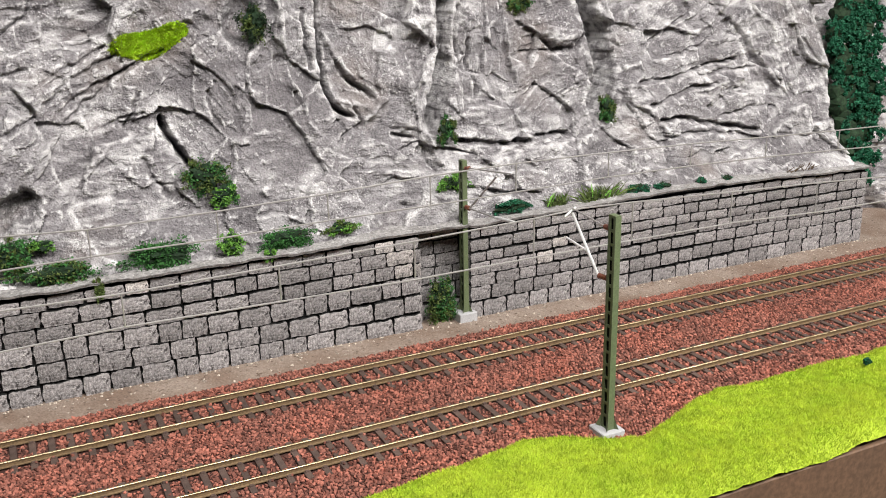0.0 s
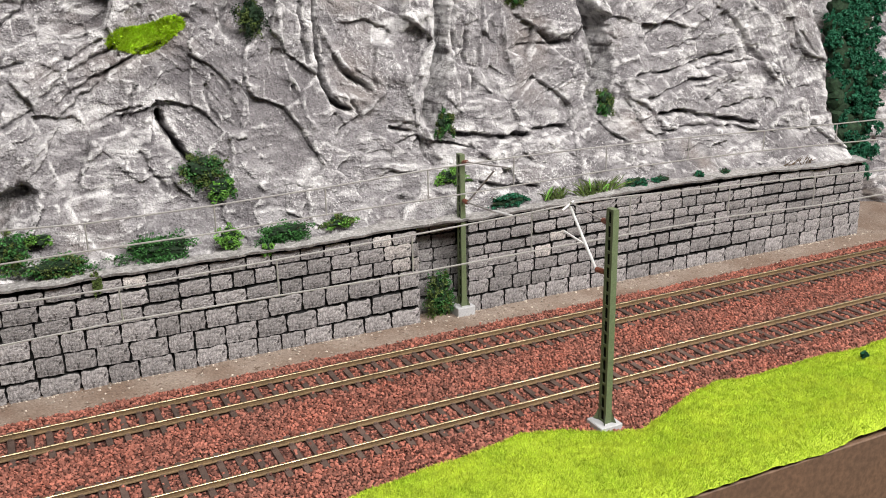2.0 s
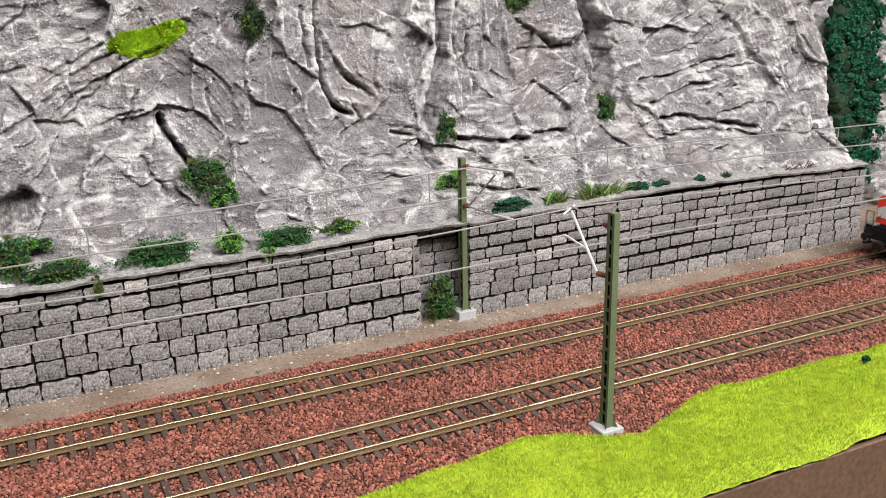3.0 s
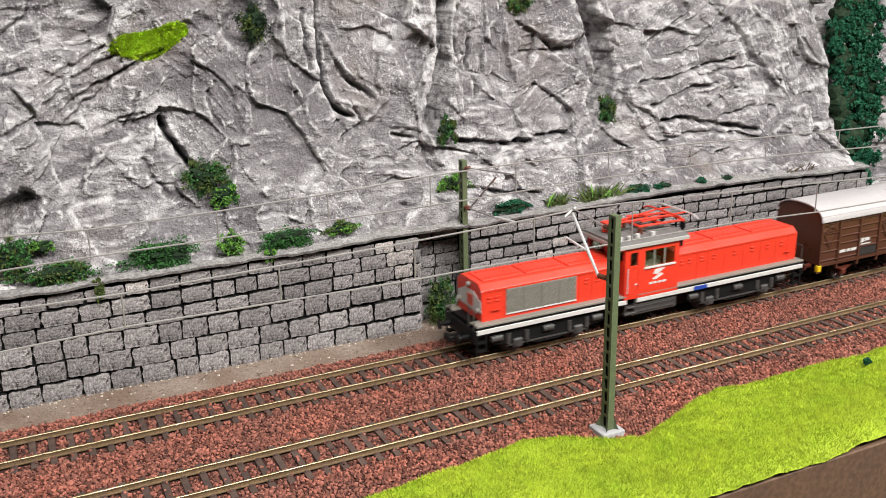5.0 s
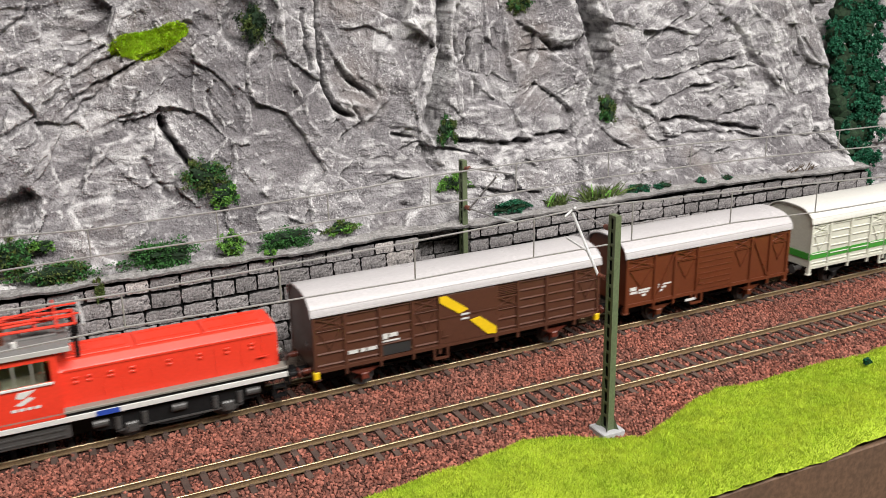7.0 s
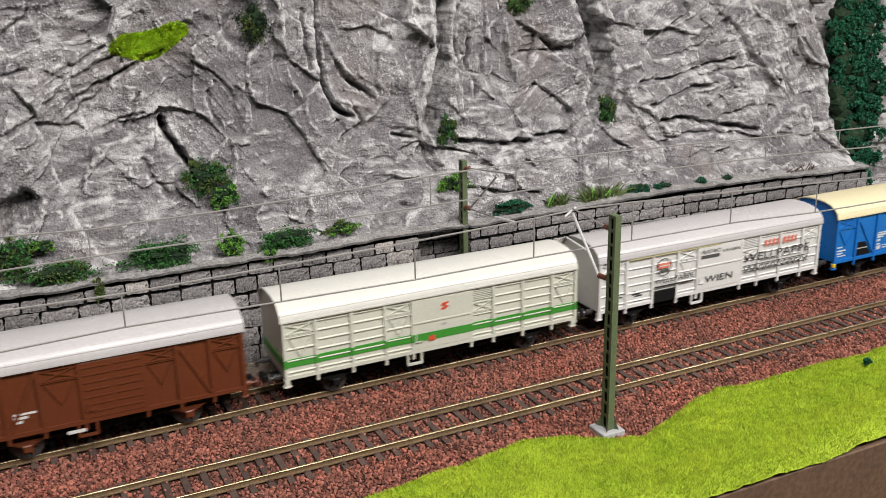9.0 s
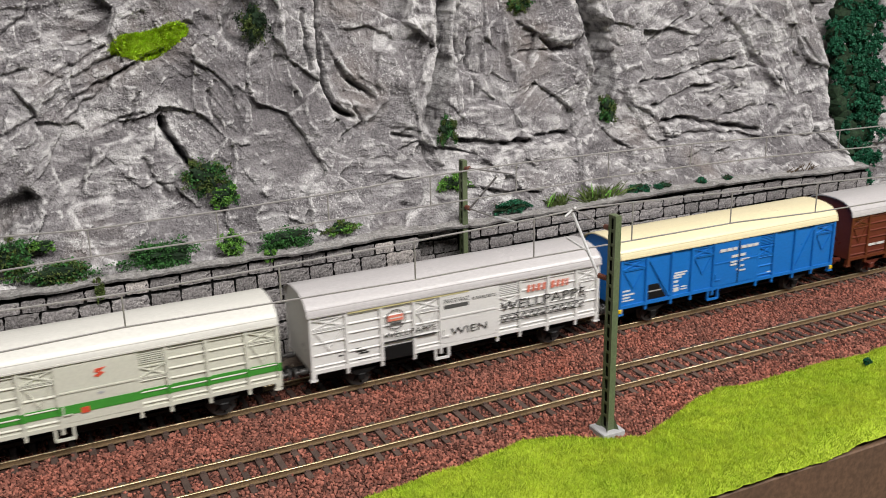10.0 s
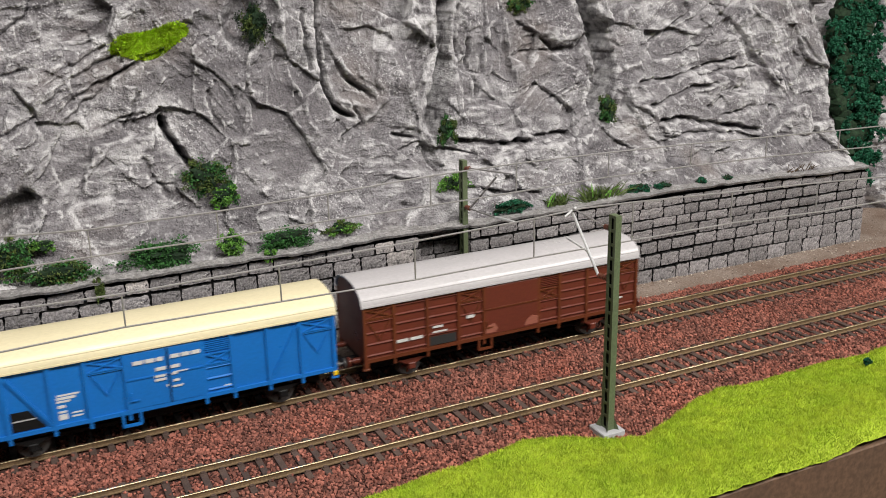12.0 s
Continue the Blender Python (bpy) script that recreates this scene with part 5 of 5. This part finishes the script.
def lettered_wagon():
    w = covered_wagon("white covered wagon with black lettering and red words", 146.0, "white", "roof_grey", "black", [0.8, 16.5, 32.5, 48, 61, 90, 102, 117, 133, 145.2], RIBBED, (61, 90, False), hollow=((33.4, 47.2, 18.2),))
    lettering("WIEN", 65.6, 17.6, 3.4, 18.4, "black_paint", w, -16.95)
    lettering("WELLPAPPE", 91.2, 24.2, 4.4, 46.6, "black_paint", w, -16.75)
    lettering("WELLPAPPE", 33.2, 22.2, 2.7, 25.4, "black_paint", w, -16.75)
    rr = random.Random(3)
    for k in range(22):
        x = 91.6 + k * 2.08
        bm = bms()
        bar(bm, x, 19.0 if k % 2 else 21.6, x + 2.0, 21.6 if k % 2 else 19.0, .5, -16.7, .1)
        part("zigzag", bm, "black_paint", w)
    mark(w, 91.4, 137.4, 18.5, 18.9, "black_paint", -16.7)
    mark(w, 91.4, 137.4, 21.9, 22.3, "black_paint", -16.7)
    mark(w, 33.4, 58.6, 20.0, 20.8, "black_paint", -16.7)
    for x0, x1 in ((105.6, 107.6), (108.2, 110.2), (110.8, 113.2), (113.8, 116), (118.4, 121), (121.6, 123.6), (124.2, 126.4), (127, 128.6)):
        mark(w, x0, x1 - .5, 31.0, 34.4, "red_pale", -16.4, lean=.3)
    lettering("FRASTANZ", 62.6, 33.2, 2.0, 12.4, "grey_paint", w, -16.75)
    lettering("VORARLBERG", 76.4, 32.6, 1.5, 12.2, "grey_paint", w, -16.75)
    mark(w, 62.6, 74.8, 30.6, 32.4, "grey_paint", -16.7)
    bm = bms()
    box(bm, 17.5, 75, -16.75, -16.35, 37.0, 37.9)
    part("door_rail", bm, "rail_cream", w, "pale yellow door rail under the roof")
    bm = bms()
    prev = None
    for k in range(25):
        a = k * math.pi / 12
        q = (39.2 + 4.6 * math.cos(a), 30.4 + 4.4 * math.sin(a))
        if prev:
            bar(bm, *prev, *q, .35, -16.45, .12)
        prev = q
    part("badge_ring", bm, "black_paint", w)
    mark(w, 35.6, 42.8, 29.8, 32.6, "red_pale", -16.55)
    mark(w, 36.2, 42.2, 30.9, 31.4, "white_paint", -16.6)
    mark(w, 36.4, 42.2, 28.0, 29.0, "grey_paint", -16.55)
    for x0, x1, z in ((20.6, 22.6, 20), (20.6, 25.4, 18.6), (22, 26.6, 17.6), (21, 27, 15), (11, 14.6, 20.2), (12.6, 14.6, 18.4)):
        mark(w, x0, x1, z - .35, z + .35, "black_paint", -15.85)
    return w


def blue_wagon():
    w = covered_wagon("blue covered wagon with cream roof and white lettering", 144.5, "blue", "roof_cream", "black", [0.8, 16.3, 32, 44.8, 59.2, 89, 100.5, 115.3, 129.3, 143.7], ["flatvent", "fall", "flat", "flatvent", "door", "louvre", "flat", "rise", "flatvent"], (59.2, 89, False))
    # black plate laid on the side for the shaded cut-out below the brace
    bm = bms()
    slab(bm, [(17.4, 14.4), (29.2, 14.4), (24.0, 22.2), (17.4, 22.2)], -15.95, .4)
    part("opening", bm, "black", w, "black panel put where the space below the side is dark")
    bm = bms()
    slab(bm, [(17.8, 18.4), (26, 18.4), (26, 18.9), (17.8, 18.9)], -16.1, .2)
    part("opening_rail", bm, "concrete", w)
    bm = bms()
    box(bm, 75.0, 75.6, -16.8, -16.4, 14, 37)
    part("door_seam", bm, "black", w)
    for x0, x1, z0, z1 in ((62.2, 66.2, 32.4, 34), (66.8, 70.4, 32.4, 34), (71, 73.6, 32.4, 34), (76.4, 80, 32.6, 34.2), (80.6, 84, 32.6, 34.2), (84.6, 88, 32.6, 34.2), (70.4, 74.4, 28.4, 29.8), (76.2, 79.6, 28.4, 29.8),
                           (69.8, 74, 25.6, 26.6), (69.8, 74, 24, 25), (76.4, 78.4, 25.6, 26.6), (77, 82.6, 26.4, 26.9), (76.6, 79, 22.6, 23.6), (74.0, 74.6, 21, 22), (76.2, 80.2, 20.2, 21.0)):
        mark(w, x0, x1, z0, z1, "white_paint", -16.95)
    for x0, x1, z0, z1 in ((34, 42, 25.2, 25.9), (33.6, 40.6, 23.8, 24.8), (33.6, 38.6, 22.6, 23.4), (33.8, 36.6, 20.4, 21.6), (33.8, 36.8, 18.4, 19.2), (33.8, 37, 15.6, 17.8), (38.4, 42.4, 17.4, 18.0), (38.4, 42.4, 16.0, 16.6),
                           (2, 6.4, 20.8, 21.6), (2, 9.2, 18.8, 19.6), (2, 6.6, 17.2, 18.0), (1.8, 9.2, 15.8, 16.4), (96.4, 99.2, 15.2, 16.2)):
        mark(w, x0, x1, z0, z1, "white_paint", -15.85)
    for x in (-.5, 142.6):
        bm = bms()
        box(bm, x, x + 2.0, -17.0, -15.4, 10.2, 12.4, .3)
        part("tail_bracket", bm, "yellow_paint", w, "small yellow bracket")
    return w


def weathered_wagon():
    w = covered_wagon("weathered red-brown covered wagon with ribbed sides and patched door", 144.5, "brown_c", "roof_grey", "brown_c", STD, RIBBED, (59, 88, False), trim="brown_b")
    for pts in ([(59.6, 14.8), (65, 14.8), (66, 16.8), (64, 19.4), (59.6, 18)], [(80, 15), (87.4, 15), (87.4, 18.6), (84, 19.4), (81, 17.4)]):
        bm = bms()
        slab(bm, pts, -16.75, .3)
        part("paint_patch", bm, "red_oxide", w, "faded pinkish paint patch")
    for x0, x1, z0, z1 in ((15.5, 21, 19, 20.4), (22, 28, 19, 20.4), (33, 38, 22.5, 23.5), (33, 40, 20.2, 21), (50, 54, 24, 25.4), (132.5, 136, 18.6, 19.4)):
        mark(w, x0, x1, z0, z1, "white_paint", -16.3)
    mark(w, 31.3, 44.5, 14.4, 18.6, "black_paint", -16.3)
    return w


def hood(parent, x0, x1, name):
    """One engine hood with chamfered top edges, panels and vents."""
    bm = bms()
    prism(bm, [(-12.2, 18.6), (12.2, 18.6), (12.2, 33.2), (11.6, 33.9), (9.2, 36.2), (8.4, 36.5), (-8.4, 36.5), (-9.2, 36.2), (-11.6, 33.9), (-12.2, 33.2)], x0, x1)
    h = part(name, bm, "loco_red", parent)
    for s in (-1, 1):
        bm = bms()
        box(bm, x0 + 1.5, x1 - 1, s * 12.0, s * 12.55, 33.0, 33.7)
        part("rain_strip", bm, "loco_red", h)
    n = 3
    for k in range(n):
        a, b = x0 + 3 + (x1 - x0 - 5) * k / n, x0 + 1.5 + (x1 - x0 - 5) * (k + 1) / n
        bm = bms()
        box(bm, a, b, -7.6, 7.6, 36.4, 37.1, .25)
        for q in (-4.5, 4.5):
            box(bm, a + 2, b - 2, q - .35, q + .35, 37.0, 37.5)
        part("roof_hatch", bm, "loco_red", h)
    return h


def locomotive():
    lo = thing("locomotive", "red model electric locomotive with grey centre cab and folded pantograph", "locomotive")
    h1 = hood(lo, 0, 75.5, "front_hood")
    h2 = hood(lo, 110.5, 195, "rear_hood")
    for s in (-1, 1):
        y = s * 12.2
        bm = bms()
        box(bm, 12.8, 51.6, y - s * .2, y + s * .35, 20.8, 33.0)
        g_ = part("radiator_grille", bm, "louvre", h1, "grey slatted radiator grille")
        for k in range(26):
            bm = bms()
            z = 21.3 + k * .44
            box(bm, 13.2, 51.2, y + s * .3, y + s * .52, z, z + .2)
            part("grille_slat", bm, "louvre", g_)
        for x in (22.5, 32.2, 42):
            bm = bms()
            box(bm, x - .22, x + .22, y + s * .3, y + s * .8, 20.9, 32.9)
            part("grille_post", bm, "louvre", g_)
        bm = bms()
        box(bm, 12.8, 51.6, y + s * .2, y + s * .7, 20.4, 20.9)
        part("grille_sill", bm, "white_paint", g_)
        for x, h in ((4, h1), (8, h1), (57.5, h1), (64.3, h1), (116, h2), (121, h2), (129, h2), (137, h2), (151, h2), (163, h2), (174, h2), (184, h2)):
            bm = bms()
            for k in (0, 1.8):
                box(bm, x - 1.1, x + 1.1, y - s * .1, y + s * .45, 27.8 + k, 28.7 + k, .15)
            part("louvre_vent", bm, "loco_red", h)
        for x, h in ((11.5, h1), (53.6, h1), (60.8, h1), (68, h1), (126, h2), (133, h2), (144, h2), (157, h2), (169, h2), (180, h2), (188.5, h2)):
            bm = bms()
            box(bm, x - .12, x + .12, y - s * .1, y + s * .16, 19.4, 32.6)
            part("panel_joint", bm, "loco_red", h)
        for x in (7, 188):
            bm = bms()
            rod(bm, (x - 2.2, y + s * .9, 24), (x + 2.2, y + s * .9, 24), .28, 6)
            part("handrail", bm, "loco_red", lo)
        # running boards and pale frame
        for x0, x1 in ((-4.6, 79.5), (85.5, 197.5)):
            bm = bms()
            box(bm, x0, x1, s * 9, s * 16.1, 17.6, 18.7, .2)
            part("running_board", bm, "louvre", lo, "grey running board")
            bm = bms()
            box(bm, x0, x1, s * 14.6, s * 15.6, 16.2, 17.7)
            part("frame_shadow_gap", bm, "black", lo)
            bm = bms()
            box(bm, x0, x1, s * 14.6, s * 16.1, 14.1, 16.4, .2)
            part("frame_strip", bm, "loco_pale", lo, "pale grey frame strip")
        bm = bms()
        box(bm, 121.5, 130.2, s * 16.0, s * 16.35, 14.3, 16.3)
        part("plate", bm, "blue_paint", lo, "small blue plate")
        for xx, way in ((-4.2, 1), (191.5, 1)):
            bm = bms()
            for z in (5.4, 9.6, 13.6):
                box(bm, xx - .6, xx + 4.8, s * 13.2, s * 16.0, z, z + .8)
            for q in (-.6, 4.2):
                box(bm, xx + q, xx + q + .7, s * 15.2, s * 16.0, 5.2, 16)
            part("steps", bm, "black", lo)
        for x in (-5.5, 197.0):
            bm = bms()
            rod(bm, (x, s * 14.8, 17), (x, s * 14.8, 26.5), .32, 6)
            rod(bm, (x, s * 14.8, 26.5), (x, s * 9.6, 26.5), .32, 6)
            rod(bm, (x, s * 9.6, 26.5), (x, s * 9.6, 17), .32, 6)
            part("handrail", bm, "bogie", lo)
        # under-floor gear of each bogie
        for x0, x1 in ((4, 66), (120, 186)):
            bm = bms()
            slab(bm, [(x0, 12.5), (x1, 12.5), (x1 - 1, 7), (x1 - 14, 6.2), ((x0 + x1) / 2 + 6, 3.6), ((x0 + x1) / 2 - 6, 3.6), (x0 + 14, 6.2), (x0 + 1, 7)], s * 12.6, s * 1.2)
            part("bogie_side", bm, "black", lo)
            for x in (x0 + 14, x1 - 14):
                bm = bms()
                box(bm, x - 2.6, x + 2.6, s * 13.2, s * 15.2, 3.6, 8.2, .6)
                rod(bm, (x, s * 14.8, 5.9), (x, s * 15.7, 5.9), 1.6, 12)
                part("axle_box", bm, "bogie", lo)
                for q in (-5, 5):
                    bm = bms()
                    rod(bm, (x + q, s * 13.9, 6.4), (x + q, s * 13.9, 11.4), 1.3, 10)
                    part("spring", bm, "bogie", lo)
            for x in (x0 + 3, x1 - 3, (x0 + x1) / 2):
                bm = bms()
                rod(bm, (x - 3.2, s * 14.2, 10.2), (x + 2.4, s * 14.2, 10.2), 1.6, 12)
                part("brake_cylinder", bm, "bogie", lo)
            bm = bms()
            box(bm, x0 + 8, x1 - 8, s * 13.6, s * 14.3, 5.0, 5.7)
            part("brake_rod", bm, "bogie", lo)
        bm = bms()
        box(bm, 84, 112, s * 9, s * 14.6, 6.8, 12.8, .5)
        box(bm, 86, 110, s * 14.5, s * 15.0, 10.8, 11.4)
        box(bm, 86, 110, s * 14.5, s * 15.0, 8.4, 8.9)
        part("equipment_box", bm, "bogie", lo)
        bm = bms()
        box(bm, 78.5, 85.5, s * 13.6, s * 16.0, 8.0, 9.2, .2)
        box(bm, 79.5, 84.5, s * 13.6, s * 16.0, 11.4, 12.4, .2)
        box(bm, 78.8, 79.6, s * 14.8, s * 15.6, 8, 17)
        box(bm, 84.4, 85.2, s * 14.8, s * 15.6, 8, 17)
        part("cab_step", bm, "bogie", lo)
    bm = bms()
    box(bm, -4, 197, -12.5, 12.5, 12.0, 17.7)
    box(bm, 3, 190, -6.4, 6.4, 3.8, 12.2)
    part("main_frame", bm, "black", lo)
    for x in (18, 52, 134, 172):
        wheelset(lo, x, 6.0, "black")
    for x, way in ((-4.8, -1), (197.6, 1)):
        bm = bms()
        box(bm, min(x, x + way), max(x, x + way), -15.5, 15.5, 9.8, 16.4, .2)
        part("buffer_beam", bm, "black", lo)
        buffers(lo, x + way, way, "black", 12.0)
    # front of the hood: white warning panel and lamps
    for x, way in ((0, -1), (195, 1)):
        bm = bms()
        ends = [(-11.6, 22.6), (11.6, 22.6), (11.6, 28.0), (4.0, 31.5), (-4.0, 31.5), (-11.6, 28.0)]
        a = [bm.verts.new((x + way * .25, y, z)) for y, z in ends]
        b = [bm.verts.new((x - way * .2, y, z)) for y, z in ends]
        bm.faces.new(a), bm.faces.new(b)
        for i in range(6):
            bm.faces.new((a[i], a[(i + 1) % 6], b[(i + 1) % 6], b[i]))
        part("warning_panel", bm, "white_paint", lo, "white panel on the hood's end")
        bm = bms()
        box(bm, min(x + way * .2, x + way * .5), max(x + way * .2, x + way * .5), -4.0, 1.5, 24.0, 29.5)
        part("emblem", bm, "red_paint", lo)
        for y, z in ((-9.8, 24), (9.8, 24), (0, 34)):
            bm = bms()
            rod(bm, (x, y, z), (x + way * 1.3, y, z), 1.3, 14)
            lamp = part("headlight", bm, "louvre", lo)
            bm = bms()
            rod(bm, (x + way * 1.3, y, z), (x + way * 1.5, y, z), 1.0, 14)
            part("lens", bm, "white_paint", lamp)
    # cab: walls with real window openings
    cab = new("cab")
    cab.parent, cab["label"] = lo, "red cab with grey overhanging roof"
    for s in (-1, 1):
        y0, y1 = s * 15.3, s * 16.1
        for x0, x1, z0, z1 in ((77.5, 110.5, 16.6, 31.9), (77.5, 110.5, 40.6, 43.4), (77.5, 80.6, 31.9, 40.6), (85.0, 89.4, 31.9, 40.6), (107.9, 110.5, 31.9, 40.6), (80.6, 85, 31.9, 33.8)):
            bm = bms()
            box(bm, x0, x1, y0, y1, z0, z1)
            part("cab_wall", bm, "loco_red", cab)
        for x in (95.2, 101.6):
            bm = bms()
            box(bm, x - .35, x + .35, s * 15.5, s * 16.0, 31.9, 40.6)
            part("mullion", bm, "louvre", cab)
        bm = bms()
        box(bm, 89.4, 107.9, s * 15.6, s * 15.75, 31.9, 40.6)
        part("window_pane", bm, "glass", cab).visible_shadow = False
        bm = bms()
        box(bm, 80.6, 85, s * 15.6, s * 15.75, 33.8, 40.6)
        part("window_pane", bm, "glass", cab).visible_shadow = False
        bm = bms()
        box(bm, 88.9, 108.4, s * 15.9, s * 16.7, 31.2, 31.95)
        part("window_sill", bm, "loco_pale", cab)
        bm = bms()
        box(bm, 79.9, 80.15, s * 16.0, s * 16.3, 18, 41)
        box(bm, 85.6, 85.85, s * 16.0, s * 16.3, 18, 41)
        box(bm, 79.9, 85.85, s * 16.0, s * 16.3, 32.6, 32.9)
        part("door_frame", bm, "loco_red", cab)
        bm = bms()
        rod(bm, (78.9, s * 16.7, 20), (78.9, s * 16.7, 33), .25, 6)
        box(bm, 83.6, 85.0, s * 16.1, s * 16.6, 23.8, 24.4)
        part("door_handle", bm, "loco_pale", cab)
    for x0, x1 in ((77.5, 78.3), (109.7, 110.5)):
        for y0, y1, z0, z1 in ((-15.3, 15.3, 16.6, 36.4), (-15.3, 15.3, 41.6, 43.4), (-15.3, -14.2, 36.4, 41.6), (-1, 1, 36.4, 41.6), (14.2, 15.3, 36.4, 41.6)):
            bm = bms()
            box(bm, x0, x1, y0, y1, z0, z1)
            part("cab_wall", bm, "loco_red", cab)
        for y0, y1 in ((-14.2, -1), (1, 14.2)):
            bm = bms()
            box(bm, x0 + .3, x0 + .45, y0, y1, 36.4, 41.6)
            part("window_pane", bm, "glass", cab).visible_shadow = False
    bm = bms()
    box(bm, 90, 106, -8, 8, 18, 33, .5)
    part("control_desk", bm, "louvre", cab)
    bm = bms()
    prism(bm, [(-17.0, 43.3), (17.0, 43.3), (17.2, 44.0), (16.6, 45.6), (12.5, 46.5), (-12.5, 46.5), (-16.6, 45.6), (-17.2, 44.0)], 73.0, 115.5)
    rf = part("cab_roof", bm, "loco_grey", lo, "dark grey overhanging cab roof")
    for s in (-1, 1):
        bm = bms()
        box(bm, 72.8, 115.7, s * 16.95, s * 17.4, 43.2, 45.3, .2)
        part("roof_edge", bm, "edge_grey", rf, "paler grey roof edge")
    for x in (72.9, 115.2):
        bm = bms()
        box(bm, x - .2, x + .5, -17, 17, 43.2, 45.3, .2)
        part("roof_edge", bm, "edge_grey", rf)
    for pts in ([(94.2, 25.2), (96.6, 24.6), (101.2, 27.0), (99.4, 27.8)], [(94.8, 28.0), (97.2, 27.2), (102.0, 30.2), (95.8, 30.0)]):
        bm = bms()
        slab(bm, pts, -16.3, .25)
        part("emblem", bm, "white_paint", lo, "white slanted emblem")
    for k in range(4):
        mark(lo, 92.6 + k * 2.7, 94.7 + k * 2.7, 22.6, 23.7, "white_paint", -16.3, "number_bar")
    # roof gear and folded pantograph
    pan = new("pantograph")
    pan.parent, pan["label"] = lo, "folded red single-arm pantograph on ribbed insulators"
    for x, y in ((92.5, -7), (92.5, 7), (118.5, -8), (118.5, 8)):
        bm = bms()
        rod(bm, (x, y, 46 if x < 110 else 37), (x, y, 50.0), .9, 10)
        for k in range(5):
            rod(bm, (x, y, 46.6 + k * .75), (x, y, 46.9 + k * .75), 1.6, 12)
        part("insulator", bm, "insulator" if x < 110 else "black", pan, "brown ribbed insulator")
    bm = bms()
    for a, b in (((92, -7, 50.4), (119, -8, 50.4)), ((92, 7, 50.4), (119, 8, 50.4)), ((92, -7, 50.4), (92, 7, 50.4)), ((119, -8, 50.4), (119, 8, 50.4)), ((105, -7.5, 50.4), (105, 7.5, 50.4))):
        rod(bm, a, b, .65, 8)
    part("base_frame", bm, "loco_red", pan)
    for a, b, rr_ in (((118, 0, 51.2), (80, 0, 51.6), .7), ((118, -3, 51.8), (94, -6, 52.4), .5), ((118, 3, 51.8), (94, 6, 52.4), .5), ((82, -1, 52.0), (112, -6, 53.4), .45), ((82, 1, 52.0), (112, 6, 53.4), .45)):
        bm = bms()
        rod(bm, a, b, rr_, 8)
        part("arm", bm, "loco_red", pan)
    for x in (112.5, 121.5):
        bm = bms()
        prev = None
        for y, z in ((-16, 52.4), (-12.5, 53.8), (0, 54.1), (12.5, 53.8), (16, 52.4)):
            if prev:
                rod(bm, prev, (x, y, z), .5, 6)
            prev = (x, y, z)
        part("contact_strip", bm, "loco_red" if x < 115 else "arm", pan)
    for y in (-6, 6):
        bm = bms()
        rod(bm, (112.5, y, 53.6), (121.5, y, 53.6), .4, 6)
        part("strip_link", bm, "loco_red", pan)
    bm = bms()
    box(bm, 99, 110, -5, 6, 46.4, 49.6, .8)
    box(bm, 97, 112, -7, 8, 46.4, 47.3, .2)
    part("resistor_box", bm, "loco_grey", rf)
    for x, y in ((79.5, -3), (79.5, 4)):
        bm = bms()
        rod(bm, (x, y, 46), (x, y, 51.2), 1.0, 10)
        for k in range(4):
            rod(bm, (x, y, 47 + k), (x, y, 47.5 + k), 1.9, 12)
        part("insulator", bm, "white_paint" if y < 0 else "loco_red", pan, "pale ribbed insulator")
    bm = bms()
    box(bm, 77.5, 83, -5, 6, 50.8, 52.2, .4)
    part("switch_head", bm, "loco_red", pan)
    for x, y in ((88, -11), (97, -11.5), (77, -12), (82, -12.5)):
        bm = bms()
        rod(bm, (x, y, 46), (x, y, 48.2), 1.15, 12)
        part("roof_cap", bm, "loco_pale", rf)
    return lo


OFFSETS = {"loco": -209.0, "stripes": 0.0, "plain": 160.5, "band": 284.0, "lettered": 441.5, "blue": 600.0, "weathered": 757.0}
PLACE = [(0.0, 1113), (3.2, 655.5), (4.0, 540), (4.8, 424), (5.0, 396), (5.5, 326.5), (6.0, 252.5), (6.5, 178), (7.0, 104.5), (7.2, 74), (8.0, -45), (8.8, -162.5), (9.0, -192.5), (9.5, -265), (10.0, -338.5),
         (10.5, -413.5), (11.0, -484.5), (11.5, -558), (12.0, -630)]
TRAIN = {"loco": locomotive(), "stripes": stripes_wagon(), "plain": plain_wagon(), "band": green_band_wagon(), "lettered": lettered_wagon(), "blue": blue_wagon(), "weathered": weathered_wagon()}


def motions():
    for key, ob in TRAIN.items():
        walk(ob, [(t, pose((x + OFFSETS[key]) * MM, 0, 0)) for t, x in PLACE])
    ts, xs = [t for t, _ in PLACE], [x for _, x in PLACE]
    for ws, x, r in WHEELS:
        rows = []
        for k in range(361):
            t = k / 30.0
            turn = math.degrees((np.interp(t, ts, xs) - xs[0]) / r)
            rows.append((t, pose(x * MM, 0, r * MM, 0, turn % 360.0, 0)))
        walk(ws, rows)


motions()
